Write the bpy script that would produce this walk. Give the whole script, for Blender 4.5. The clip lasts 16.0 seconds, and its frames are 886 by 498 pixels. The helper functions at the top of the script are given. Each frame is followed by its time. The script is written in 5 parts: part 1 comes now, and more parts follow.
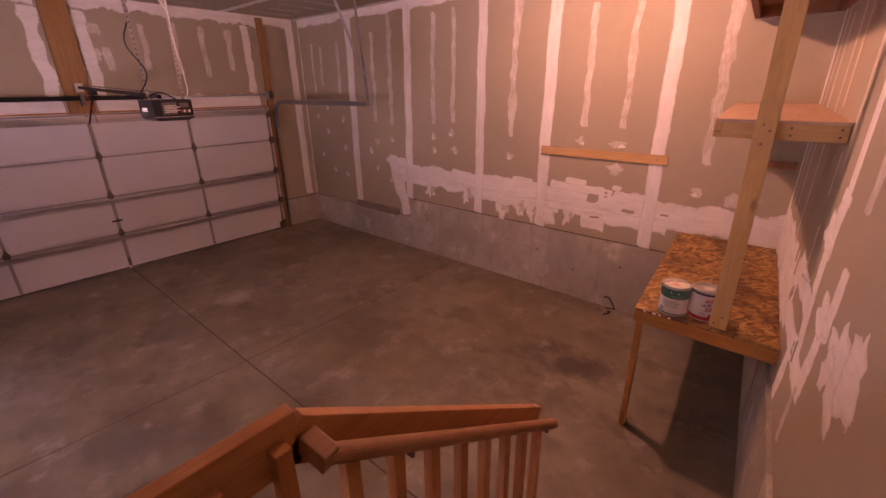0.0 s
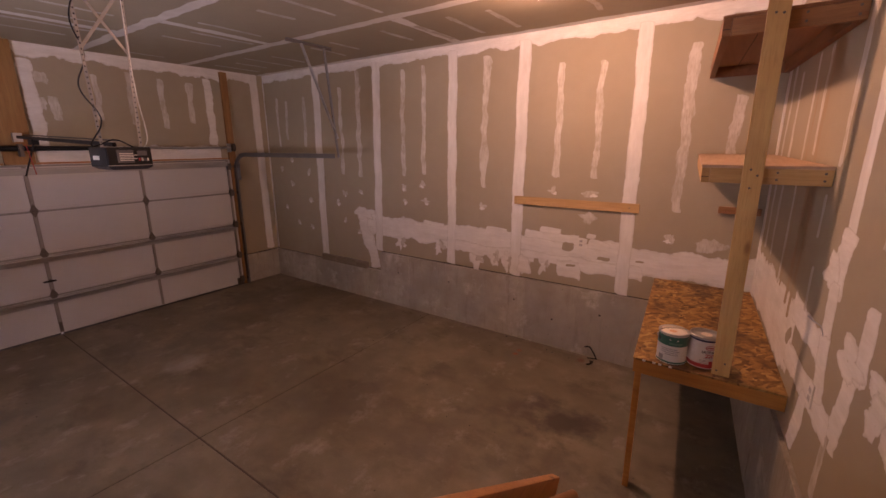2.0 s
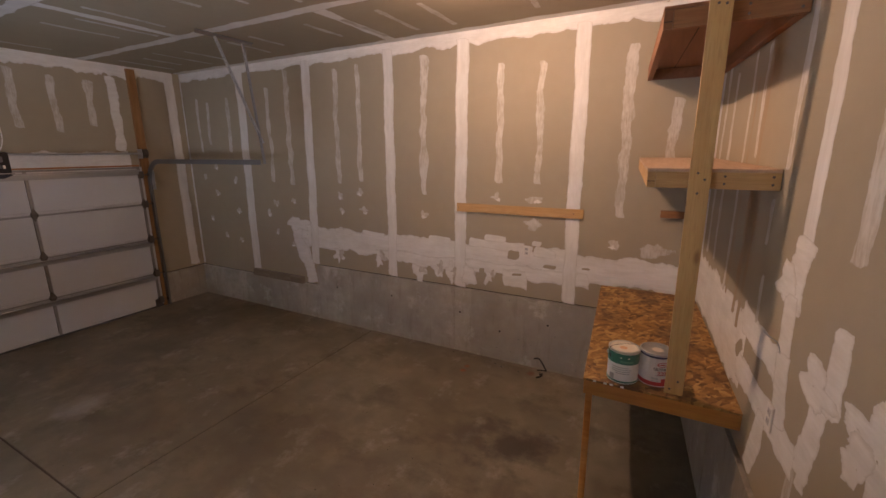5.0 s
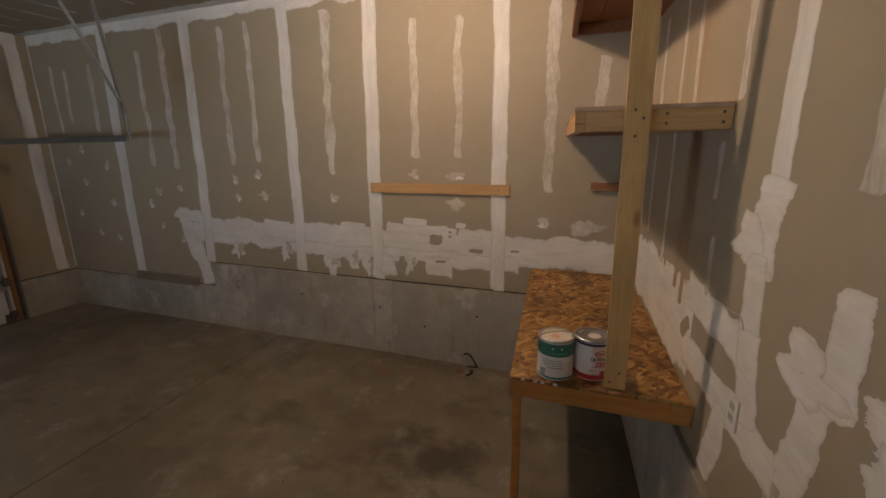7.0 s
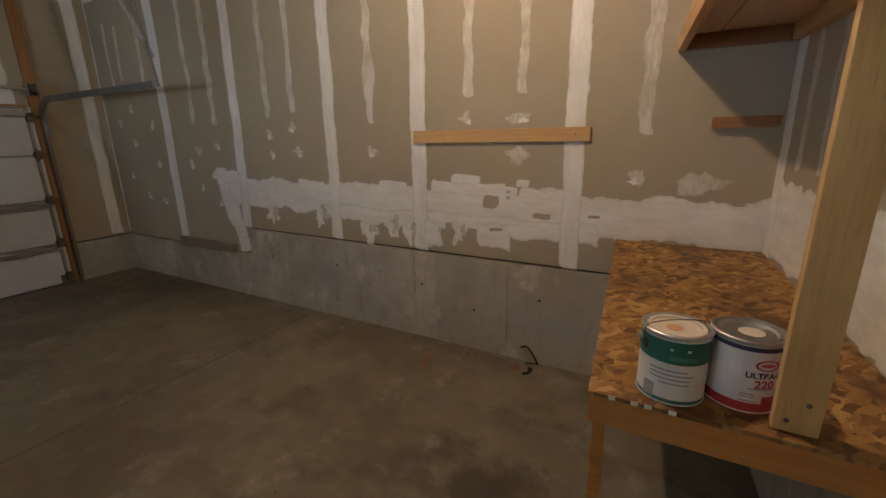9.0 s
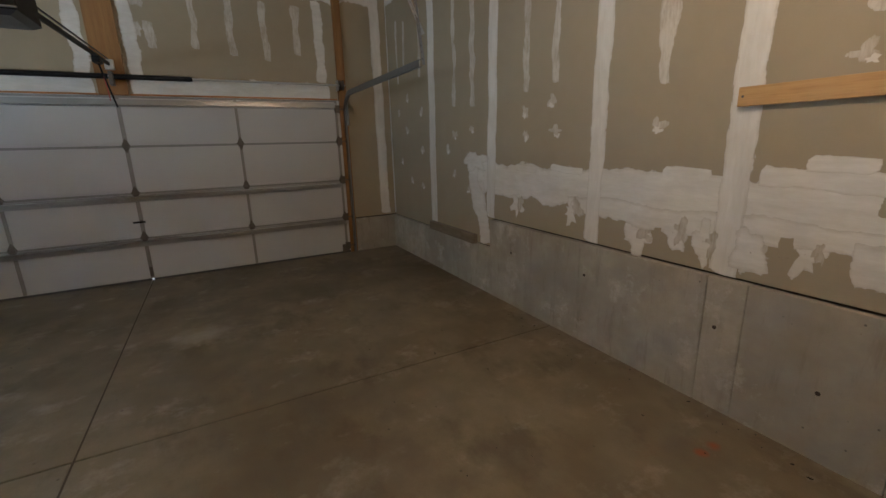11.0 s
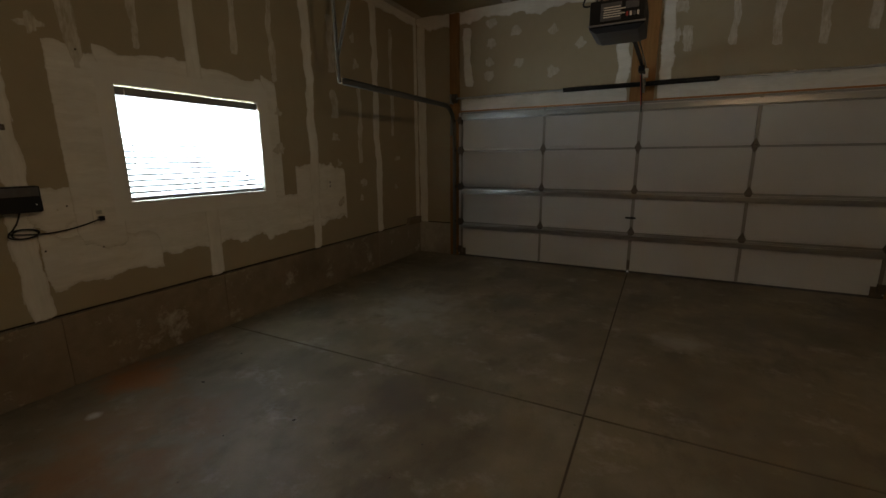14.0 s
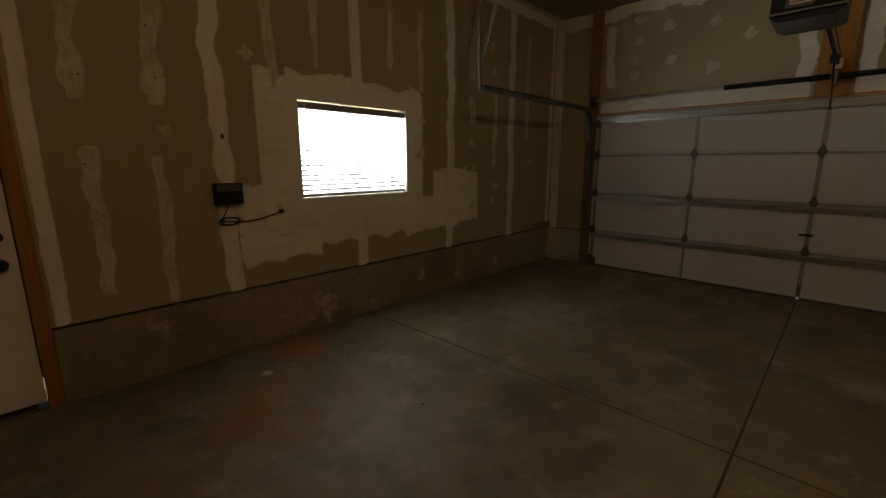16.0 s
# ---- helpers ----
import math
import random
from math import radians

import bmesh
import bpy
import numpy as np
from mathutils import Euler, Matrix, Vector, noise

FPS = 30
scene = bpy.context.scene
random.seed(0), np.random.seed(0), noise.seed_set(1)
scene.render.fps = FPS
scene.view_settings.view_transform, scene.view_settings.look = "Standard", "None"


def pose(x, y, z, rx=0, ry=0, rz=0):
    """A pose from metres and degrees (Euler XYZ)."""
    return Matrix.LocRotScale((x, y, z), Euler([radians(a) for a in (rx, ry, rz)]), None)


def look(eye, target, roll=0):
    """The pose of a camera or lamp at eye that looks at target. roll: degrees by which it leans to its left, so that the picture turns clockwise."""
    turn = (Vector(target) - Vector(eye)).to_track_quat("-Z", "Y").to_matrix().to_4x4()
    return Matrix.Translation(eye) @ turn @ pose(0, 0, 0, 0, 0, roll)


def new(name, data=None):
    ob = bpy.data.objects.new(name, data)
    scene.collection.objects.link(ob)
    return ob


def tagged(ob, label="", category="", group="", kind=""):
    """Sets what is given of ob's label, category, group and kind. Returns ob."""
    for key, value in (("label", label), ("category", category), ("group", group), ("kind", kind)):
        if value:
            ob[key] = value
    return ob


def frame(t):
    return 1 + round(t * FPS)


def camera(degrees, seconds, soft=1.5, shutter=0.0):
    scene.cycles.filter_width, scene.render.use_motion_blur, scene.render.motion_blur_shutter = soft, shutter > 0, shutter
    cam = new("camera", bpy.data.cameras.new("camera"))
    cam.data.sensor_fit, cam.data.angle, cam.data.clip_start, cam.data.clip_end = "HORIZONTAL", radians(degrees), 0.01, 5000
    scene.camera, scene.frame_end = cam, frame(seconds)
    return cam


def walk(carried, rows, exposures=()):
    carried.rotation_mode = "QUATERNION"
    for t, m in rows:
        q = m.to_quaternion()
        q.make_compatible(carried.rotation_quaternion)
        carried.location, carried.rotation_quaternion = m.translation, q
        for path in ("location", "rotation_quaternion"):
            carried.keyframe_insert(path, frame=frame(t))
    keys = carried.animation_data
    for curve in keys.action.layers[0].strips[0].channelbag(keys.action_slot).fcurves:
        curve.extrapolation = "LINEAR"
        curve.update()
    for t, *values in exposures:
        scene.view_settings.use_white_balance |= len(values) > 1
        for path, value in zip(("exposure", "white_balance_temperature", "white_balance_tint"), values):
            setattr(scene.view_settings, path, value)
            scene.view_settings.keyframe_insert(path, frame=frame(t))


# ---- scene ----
cam = camera(93.1, 16.0)
PATH = [
    (0, (0.32, -0.138, 2.371), (-0.895, 1.28, 1.656), -0.6),
    (0.5, (0.302, -0.232, 2.394), (-1.003, 1.173, 1.824), -0.5),
    (1, (0.196, -0.141, 2.288), (-1.145, 1.257, 1.79), -0.2),
    (1.5, (0.148, -0.084, 2.274), (-1.058, 1.42, 1.74), -0.5),
    (2, (0.073, -0.131, 2.308), (-1.032, 1.466, 1.832), -0.2),
    (2.5, (0.046, -0.129, 2.324), (-1.03, 1.503, 1.9), -0.6),
    (3, (0.022, -0.157, 2.312), (-0.998, 1.511, 1.89), -0.5),
    (5.3, (0.0, 0.284, 2.285), (-0.866, 2.027, 1.825), -0.3),
    (5.5, (-0.008, 0.33, 2.274), (-0.76, 2.129, 1.829), -0.0),
    (6, (-0.017, 0.456, 2.25), (-0.648, 2.302, 1.809), -0.6),
    (6.5, (0.028, 0.605, 2.161), (-0.599, 2.452, 1.72), -0.6),
    (7, (0.0, 0.76, 2.055), (-0.656, 2.591, 1.59), -0.7),
    (7.5, (-0.06, 0.913, 1.971), (-0.66, 2.736, 1.406), -0.8),
    (8, (-0.039, 1.072, 1.875), (-0.672, 2.873, 1.279), -0.7),
    (8.2, (-0.029, 1.138, 1.821), (-0.671, 2.957, 1.291), -0.7),
    (9.35, (-0.255, 1.56, 1.655), (-1.298, 3.12, 1.145), -1.0),
    (10.5, (-0.589, 1.811, 1.526), (-2.026, 3.111, 1.029), -1.3),
    (11, (-0.769, 2.006, 1.517), (-2.483, 2.913, 1.029), -1.5),
    (11.5, (-0.838, 1.996, 1.504), (-2.709, 2.526, 1.035), -1.6),
    (12, (-0.889, 1.928, 1.517), (-2.823, 2.124, 1.044), -1.4),
    (12.5, (-0.954, 1.773, 1.501), (-2.907, 1.682, 1.082), -1.0),
    (13, (-0.96, 1.638, 1.52), (-2.88, 1.243, 1.122), -0.8),
    (13.5, (-0.971, 1.518, 1.488), (-2.814, 0.858, 1.079), -0.7),
    (14, (-0.947, 1.448, 1.471), (-2.686, 0.555, 1.048), -0.5),
    (14.5, (-0.901, 1.417, 1.451), (-2.538, 0.35, 1.027), -0.6),
    (15, (-0.877, 1.419, 1.479), (-2.418, 0.214, 1.063), -0.3),
    (15.5, (-0.857, 1.409, 1.48), (-2.329, 0.115, 1.082), -0.2),
    (16, (-0.85, 1.417, 1.471), (-2.264, 0.061, 1.071), -0.1),
]
EXPOSURES = [
    (0.0, -0.04, 7930, 94),
    (0.5, -0.13, 7610, 84),
    (1.0, -0.33, 7530, 77),
    (2.0, -0.36, 7250, 62),
    (3.0, -0.46, 6900, 50),
    (5.5, -0.36, 6050, 30),
    (7.0, -0.58, 5800, 18),
    (8.0, -0.48, 5820, 15),
    (10.5, -0.37, 5680, 12),
    (12.0, -0.07, 5680, 9),
    (12.5, 0.06, 5730, 8),
    (13.2, -0.19, 6030, 8),
    (13.8, -1.23, 6440, 9),
    (14.5, -1.83, 7190, 11),
    (16.0, -1.75, 8040, 17),
]
walk(cam, [(t, look(eye, target, roll)) for t, eye, target, roll in PATH], EXPOSURES)

# ---- light ----
world = bpy.data.worlds.new("sky")
scene.world = world
world.use_nodes = True
_sky = world.node_tree.nodes.new("ShaderNodeTexSky")
_sky.sky_type, _sky.sun_disc = "NISHITA", False
_sky.sun_elevation, _sky.sun_rotation = radians(46), radians(249)
world.node_tree.links.new(_sky.outputs[0], world.node_tree.nodes["Background"].inputs[0])
world.node_tree.nodes["Background"].inputs[1].default_value = 0.12


def lamp(name, kind, m, power, colour, **extra):
    data = bpy.data.lights.new(name, kind)
    data.energy, data.color = power, colour
    ob = new(name, data)
    ob.matrix_world = m
    return ob


sun = lamp("sun", "SUN", look((-8, -3, 9), (0, 0, 0)), 5.0, (1.0, 0.95, 0.88))
sun.data.angle = radians(0.5)
BULB = (-1.24, 2.95, 3.355)
sky_light = lamp("window_light", "AREA", look((-3.22, -2.22, 1.59), (-3.22, 0, 1.57)), 375, (0.78, 0.93, 1.0))
sky_light.data.shape, sky_light.data.size, sky_light.data.size_y = "RECTANGLE", 1.2, 0.85


# ---- tools ----
def box(bm, x0, y0, z0, x1, y1, z1, bevel=0.0):
    made = bmesh.ops.create_cube(bm, size=1.0, matrix=Matrix.LocRotScale(((x0 + x1) / 2, (y0 + y1) / 2, (z0 + z1) / 2), None, (abs(x1 - x0), abs(y1 - y0), abs(z1 - z0))))
    if bevel:
        edges = list({e for v in made["verts"] for e in v.link_edges})
        bmesh.ops.bevel(bm, geom=edges, offset=bevel, segments=2, affect="EDGES", profile=0.6)
    return bm


def tube(bm, a, b, r, r2=None, n=16):
    a, b = Vector(a), Vector(b)
    m = Matrix.Translation((a + b) / 2) @ (b - a).to_track_quat("Z", "Y").to_matrix().to_4x4()
    bmesh.ops.create_cone(bm, cap_ends=True, segments=n, radius1=r, radius2=r if r2 is None else r2, depth=(b - a).length, matrix=m)
    return bm


def beam(bm, a, b, wide, thick, bevel=0.003, up=(0, 0, 1)):
    """A straight bar from a to b; wide lies square to up."""
    a, b = Vector(a), Vector(b)
    along = (b - a).normalized()
    side = along.cross(Vector(up)).normalized()
    top = side.cross(along)
    m = Matrix((along, side, top)).transposed().to_4x4()
    m.translation = (a + b) / 2
    made = bmesh.ops.create_cube(bm, size=1.0, matrix=m @ Matrix.Diagonal(((b - a).length, wide, thick, 1)))
    if bevel:
        bmesh.ops.bevel(bm, geom=list({e for v in made["verts"] for e in v.link_edges}), offset=bevel, segments=2, affect="EDGES", profile=0.6)
    return bm


def part(name, bm, material, parent=None, label="", smooth=False):
    mesh = bpy.data.meshes.new(name)
    bm.to_mesh(mesh)
    bm.free()
    mesh.materials.append(material)
    if smooth:
        for p in mesh.polygons:
            p.use_smooth = True
    ob = new(name, mesh)
    if parent:
        ob.parent = parent
        ob.matrix_parent_inverse = parent.matrix_world.inverted()
    return tagged(ob, label)


def thing(name, at, label, category, group="", kind=""):
    ob = new(name)
    ob.empty_display_size = 0.1
    ob.matrix_world = Matrix.Translation(at)
    bpy.context.view_layer.update()
    return tagged(ob, label, category, group, kind)


def B(*a, **k):
    return box(bmesh.new(), *a, **k)


def wire(name, pts, r, material, parent, label=""):
    """One smooth cable through the points, as a mesh."""
    data = bpy.data.curves.new(name, "CURVE")
    data.dimensions, data.bevel_depth, data.bevel_resolution, data.resolution_u = "3D", r, 2, 3
    sp = data.splines.new("NURBS")
    sp.points.add(len(pts) - 1)
    for q, p in zip(sp.points, pts):
        q.co = (*p, 1)
    sp.use_endpoint_u, sp.order_u = True, 3
    tmp = new(name, data)
    bpy.context.view_layer.update()
    mesh = bpy.data.meshes.new_from_object(tmp.evaluated_get(bpy.context.evaluated_depsgraph_get()))
    bpy.data.objects.remove(tmp)
    mesh.materials.clear()
    mesh.materials.append(material)
    ob = new(name, mesh)
    ob.parent = parent
    ob.matrix_parent_inverse = parent.matrix_world.inverted()
    return tagged(ob, label)


# ---- materials ----
def shader(name, rough=0.8, metal=0.0, spec=0.5):
    m = bpy.data.materials.new(name)
    m.use_nodes = True
    n = m.node_tree.nodes
    b = n["Principled BSDF"]
    b.inputs["Roughness"].default_value, b.inputs["Metallic"].default_value = rough, metal
    b.inputs["Specular IOR Level"].default_value = spec
    return m, n, m.node_tree.links, b


def coords(n, l, scale=(1, 1, 1), world_space=True):
    g = n.new("ShaderNodeNewGeometry") if world_space else n.new("ShaderNodeTexCoord")
    mp = n.new("ShaderNodeMapping")
    mp.inputs["Scale"].default_value = scale
    l.new(g.outputs["Position" if world_space else "Object"], mp.inputs[0])
    return mp.outputs[0]


def noise_of(n, l, vec, scale, detail=4, rough=0.55):
    t = n.new("ShaderNodeTexNoise")
    t.inputs["Scale"].default_value, t.inputs["Detail"].default_value, t.inputs["Roughness"].default_value = scale, detail, rough
    l.new(vec, t.inputs["Vector"])
    return t.outputs["Fac"]


def ramp(n, l, fac, *stops):
    r = n.new("ShaderNodeValToRGB")
    e = r.color_ramp.elements
    while len(e) < len(stops):
        e.new(0.5)
    for el, (p, c) in zip(e, stops):
        el.position, el.color = p, (*c, 1) if len(c) == 3 else c
    l.new(fac, r.inputs[0])
    return r.outputs[0]


def mixed(n, l, fac, a, b, mode="MIX"):
    m = n.new("ShaderNodeMix")
    m.data_type, m.blend_type = "RGBA", mode
    for sock, v in ((m.inputs[0], fac), (m.inputs[6], a), (m.inputs[7], b)):
        if isinstance(v, (int, float)):
            sock.default_value = v
        elif isinstance(v, tuple):
            sock.default_value = (*v, 1)
        else:
            l.new(v, sock)
    return m.outputs[2]


def math_of(n, l, op, a, b=0.0, clamp=False):
    m = n.new("ShaderNodeMath")
    m.operation, m.use_clamp = op, clamp
    for sock, v in zip(m.inputs, (a, b)):
        if isinstance(v, (int, float)):
            sock.default_value = v
        else:
            l.new(v, sock)
    return m.outputs[0]


def bumped(n, l, b, height, strength=0.3, dist=0.005):
    u = n.new("ShaderNodeBump")
    u.inputs["Strength"].default_value, u.inputs["Distance"].default_value = strength, dist
    l.new(height, u.inputs["Height"])
    l.new(u.outputs[0], b.inputs["Normal"])


def simple(name, c0, c1, scale=6, rough=0.7, metal=0.0, bump=0.15, fine=60, spec=0.5, stretch=(1, 1, 1)):
    m, n, l, b = shader(name, rough, metal, spec)
    v = coords(n, l, stretch)
    a, f = noise_of(n, l, v, scale), noise_of(n, l, v, fine, 3)
    l.new(mixed(n, l, math_of(n, l, "ADD", math_of(n, l, "MULTIPLY", a, 0.65), math_of(n, l, "MULTIPLY", f, 0.35)), c0, c1), b.inputs["Base Color"])
    r = math_of(n, l, "ADD", rough - 0.08, math_of(n, l, "MULTIPLY", a, 0.16), True)
    l.new(r, b.inputs["Roughness"])
    if bump:
        bumped(n, l, b, f, bump, 0.002)
    return m


def paper_colour(n, l):
    """The tan paper of bare plasterboard, in world space so that skimmed edges blend into it."""
    v = coords(n, l)
    big, mid, fine = noise_of(n, l, v, 1.1, 3), noise_of(n, l, v, 9, 4), noise_of(n, l, v, 150, 2)
    c = mixed(n, l, big, (0.350, 0.290, 0.195), (0.425, 0.357, 0.250))
    c = mixed(n, l, math_of(n, l, "MULTIPLY", mid, 0.35), c, (0.275, 0.235, 0.155))
    return mixed(n, l, math_of(n, l, "MULTIPLY", fine, 0.12), c, (0.45, 0.40, 0.30)), fine, mid, v


def drywall_material():
    m, n, l, b = shader("drywall_paper", 0.9, spec=0.2)
    c, fine, mid, v = paper_colour(n, l)
    l.new(c, b.inputs["Base Color"])
    bumped(n, l, b, math_of(n, l, "ADD", fine, mid), 0.12, 0.002)
    return m


def compound_material(name="joint_compound", cover=1.0, ragged=0.55, stretch=(3, 3, 16), pale=((0.71, 0.69, 0.635), (0.83, 0.81, 0.76)), soft=0.22):
    """Dried joint compound, thick in the middle of a stroke, feathered and dry-brushed towards its ragged edge."""
    m, n, l, b = shader(name, 0.85, spec=0.25)
    c, fine, mid, v = paper_colour(n, l)
    uv = n.new("ShaderNodeUVMap")
    sep = n.new("ShaderNodeSeparateXYZ")
    l.new(uv.outputs[0], sep.inputs[0])
    rag = math_of(n, l, "ADD", math_of(n, l, "MULTIPLY", noise_of(n, l, v, 11, 6, 0.7), 0.5), math_of(n, l, "MULTIPLY", noise_of(n, l, coords(n, l, stretch), 2.0, 5, 0.65), 0.5))
    smear = noise_of(n, l, v, 5, 4, 0.6)
    brush = noise_of(n, l, coords(n, l, tuple(q * 3.5 for q in stretch)), 2.4, 4, 0.7)
    edge = math_of(n, l, "ADD", sep.outputs[0], math_of(n, l, "MULTIPLY", math_of(n, l, "SUBTRACT", rag, 0.5), ragged * 4.0))
    edge = math_of(n, l, "ADD", edge, math_of(n, l, "MULTIPLY", math_of(n, l, "SUBTRACT", brush, 0.5), 0.22 if stretch[2] > 8 else 0.5))
    shape = ramp(n, l, edge, (0.245, (0, 0, 0)), (0.255, (1, 1, 1)))
    fac = ramp(n, l, edge, (0.25, (0.68,) * 3), (0.25 + soft, (1, 1, 1)))
    streak = noise_of(n, l, coords(n, l, tuple(q * 1.7 for q in stretch)), 2.2, 5, 0.7)
    low = 0.82 if cover > 0.8 else 0.25
    thin = ramp(n, l, math_of(n, l, "ADD", math_of(n, l, "MULTIPLY", smear, 0.5), math_of(n, l, "MULTIPLY", streak, 0.5)), (0.40, (low,) * 3), (0.58, (1, 1, 1)))
    white = mixed(n, l, ramp(n, l, noise_of(n, l, coords(n, l, tuple(q * 0.7 for q in stretch)), 1.6, 5, 0.6), (0.3, (0, 0, 0)), (0.7, (1, 1, 1))), *pale)
    body = math_of(n, l, "MULTIPLY", thin, cover)
    l.new(shape, b.inputs["Alpha"])
    l.new(mixed(n, l, math_of(n, l, "MULTIPLY", body, fac), c, white), b.inputs["Base Color"])
    bumped(n, l, b, math_of(n, l, "ADD", math_of(n, l, "ADD", smear, math_of(n, l, "MULTIPLY", streak, 0.5)), math_of(n, l, "MULTIPLY", fine, 0.2)), 0.14, 0.004)
    return m


def concrete_material(name, c0, c1, dark, scale=1.0, rough=0.75, rust=0.0, stains=()):
    m, n, l, b = shader(name, rough, spec=0.4)
    v = coords(n, l)
    big, mid, fine = noise_of(n, l, v, 0.8 * scale, 4, 0.6), noise_of(n, l, v, 4 * scale, 5, 0.6), noise_of(n, l, v, 90, 3)
    c = mixed(n, l, ramp(n, l, mid, (0.3, (0, 0, 0)), (0.72, (1, 1, 1))), c0, c1)
    c = mixed(n, l, ramp(n, l, big, (0.44, (0, 0, 0)), (0.66, (0.75, 0.75, 0.75))), c, dark)
    c = mixed(n, l, math_of(n, l, "MULTIPLY", fine, 0.3), c, dark)
    if name.startswith("slab"):
        blot, wisp = noise_of(n, l, coords(n, l, (1, 1.4, 1)), 1.9, 6, 0.65), noise_of(n, l, coords(n, l, (1.3, 1, 1)), 2.7, 7, 0.7)
        c = mixed(n, l, ramp(n, l, blot, (0.52, (0, 0, 0)), (0.66, (0.7, 0.7, 0.7))), c, dark)
        c = mixed(n, l, ramp(n, l, wisp, (0.56, (0, 0, 0)), (0.72, (0.55, 0.55, 0.55))), c, (0.37, 0.345, 0.30))
        speck = n.new("ShaderNodeTexVoronoi")
        speck.inputs["Scale"].default_value = 5.5
        l.new(v, speck.inputs["Vector"])
        c = mixed(n, l, ramp(n, l, speck.outputs["Distance"], (0.018, (0.8, 0.8, 0.8)), (0.05, (0, 0, 0))), c, (0.05, 0.04, 0.03))
    if rust:
        spots = noise_of(n, l, coords(n, l, (1, 1, 1)), 2.3, 5, 0.7)
        c = mixed(n, l, math_of(n, l, "MULTIPLY", ramp(n, l, spots, (0.62, (0, 0, 0)), (0.72, (1, 1, 1))), rust), c, (0.20, 0.10, 0.045))
    if name.startswith("stem"):
        info = n.new("ShaderNodeObjectInfo")
        c = mixed(n, l, math_of(n, l, "MULTIPLY", info.outputs["Random"], 0.7), c, (0.30, 0.268, 0.215))
        drip = noise_of(n, l, coords(n, l, (5, 5, 0.8)), 2.4, 6, 0.7)
        c = mixed(n, l, ramp(n, l, drip, (0.54, (0, 0, 0)), (0.70, (0.6, 0.6, 0.6))), c, (0.24, 0.205, 0.155))
        lime = noise_of(n, l, v, 3.1, 7, 0.75)
        c = mixed(n, l, ramp(n, l, lime, (0.56, (0, 0, 0)), (0.68, (0.55, 0.55, 0.55))), c, (0.66, 0.62, 0.54))
        pits = n.new("ShaderNodeTexVoronoi")
        pits.inputs["Scale"].default_value = 9
        l.new(v, pits.inputs["Vector"])
        c = mixed(n, l, ramp(n, l, pits.outputs["Distance"], (0.028, (0.8, 0.8, 0.8)), (0.06, (0, 0, 0))), c, (0.10, 0.09, 0.08))
    for cx, cy, r, col, amount in stains:
        d = n.new("ShaderNodeVectorMath")
        d.operation = "DISTANCE"
        d.inputs[1].default_value = (cx, cy, 0)
        l.new(v, d.inputs[0])
        reach = math_of(n, l, "ADD", math_of(n, l, "DIVIDE", d.outputs["Value"], r), math_of(n, l, "MULTIPLY", math_of(n, l, "SUBTRACT", mid, 0.5), 2.6))
        c = mixed(n, l, math_of(n, l, "MULTIPLY", ramp(n, l, reach, (0.25, (1, 1, 1)), (1.0, (0, 0, 0))), amount), c, col)
    l.new(c, b.inputs["Base Color"])
    l.new(math_of(n, l, "ADD", rough - 0.15, math_of(n, l, "MULTIPLY", mid, 0.3), True), b.inputs["Roughness"])
    bumped(n, l, b, math_of(n, l, "ADD", fine, mid), 0.25, 0.003)
    return m


def wood_material(name, c0, c1, axis=2, rough=0.6, dark=(0.13, 0.06, 0.025)):
    m, n, l, b = shader(name, rough, spec=0.35)
    s = [14, 14, 14]
    s[axis] = 0.8
    v = coords(n, l, tuple(s))
    info = n.new("ShaderNodeObjectInfo")
    add = n.new("ShaderNodeVectorMath")
    add.operation = "ADD"
    l.new(v, add.inputs[0])
    l.new(math_of(n, l, "MULTIPLY", info.outputs["Random"], 37.0), add.inputs[1])
    grain, fine = noise_of(n, l, add.outputs[0], 2.2, 4, 0.6), noise_of(n, l, add.outputs[0], 11, 3)
    blot = noise_of(n, l, coords(n, l), 3, 3)
    c = mixed(n, l, ramp(n, l, grain, (0.3, (0, 0, 0)), (0.7, (1, 1, 1))), c0, c1)
    c = mixed(n, l, math_of(n, l, "MULTIPLY", ramp(n, l, fine, (0.5, (0, 0, 0)), (0.75, (1, 1, 1))), 0.35), c, dark)
    c = mixed(n, l, math_of(n, l, "MULTIPLY", blot, 0.25), c, dark)
    knot = n.new("ShaderNodeTexVoronoi")
    knot.inputs["Scale"].default_value = 1.6
    s2 = [3, 3, 3]
    s2[axis] = 1.1
    l.new(coords(n, l, tuple(s2)), knot.inputs["Vector"])
    c = mixed(n, l, ramp(n, l, knot.outputs["Distance"], (0.03, (0.9, 0.9, 0.9)), (0.09, (0, 0, 0))), c, dark)
    l.new(c, b.inputs["Base Color"])
    bumped(n, l, b, math_of(n, l, "ADD", grain, fine), 0.15, 0.002)
    return m


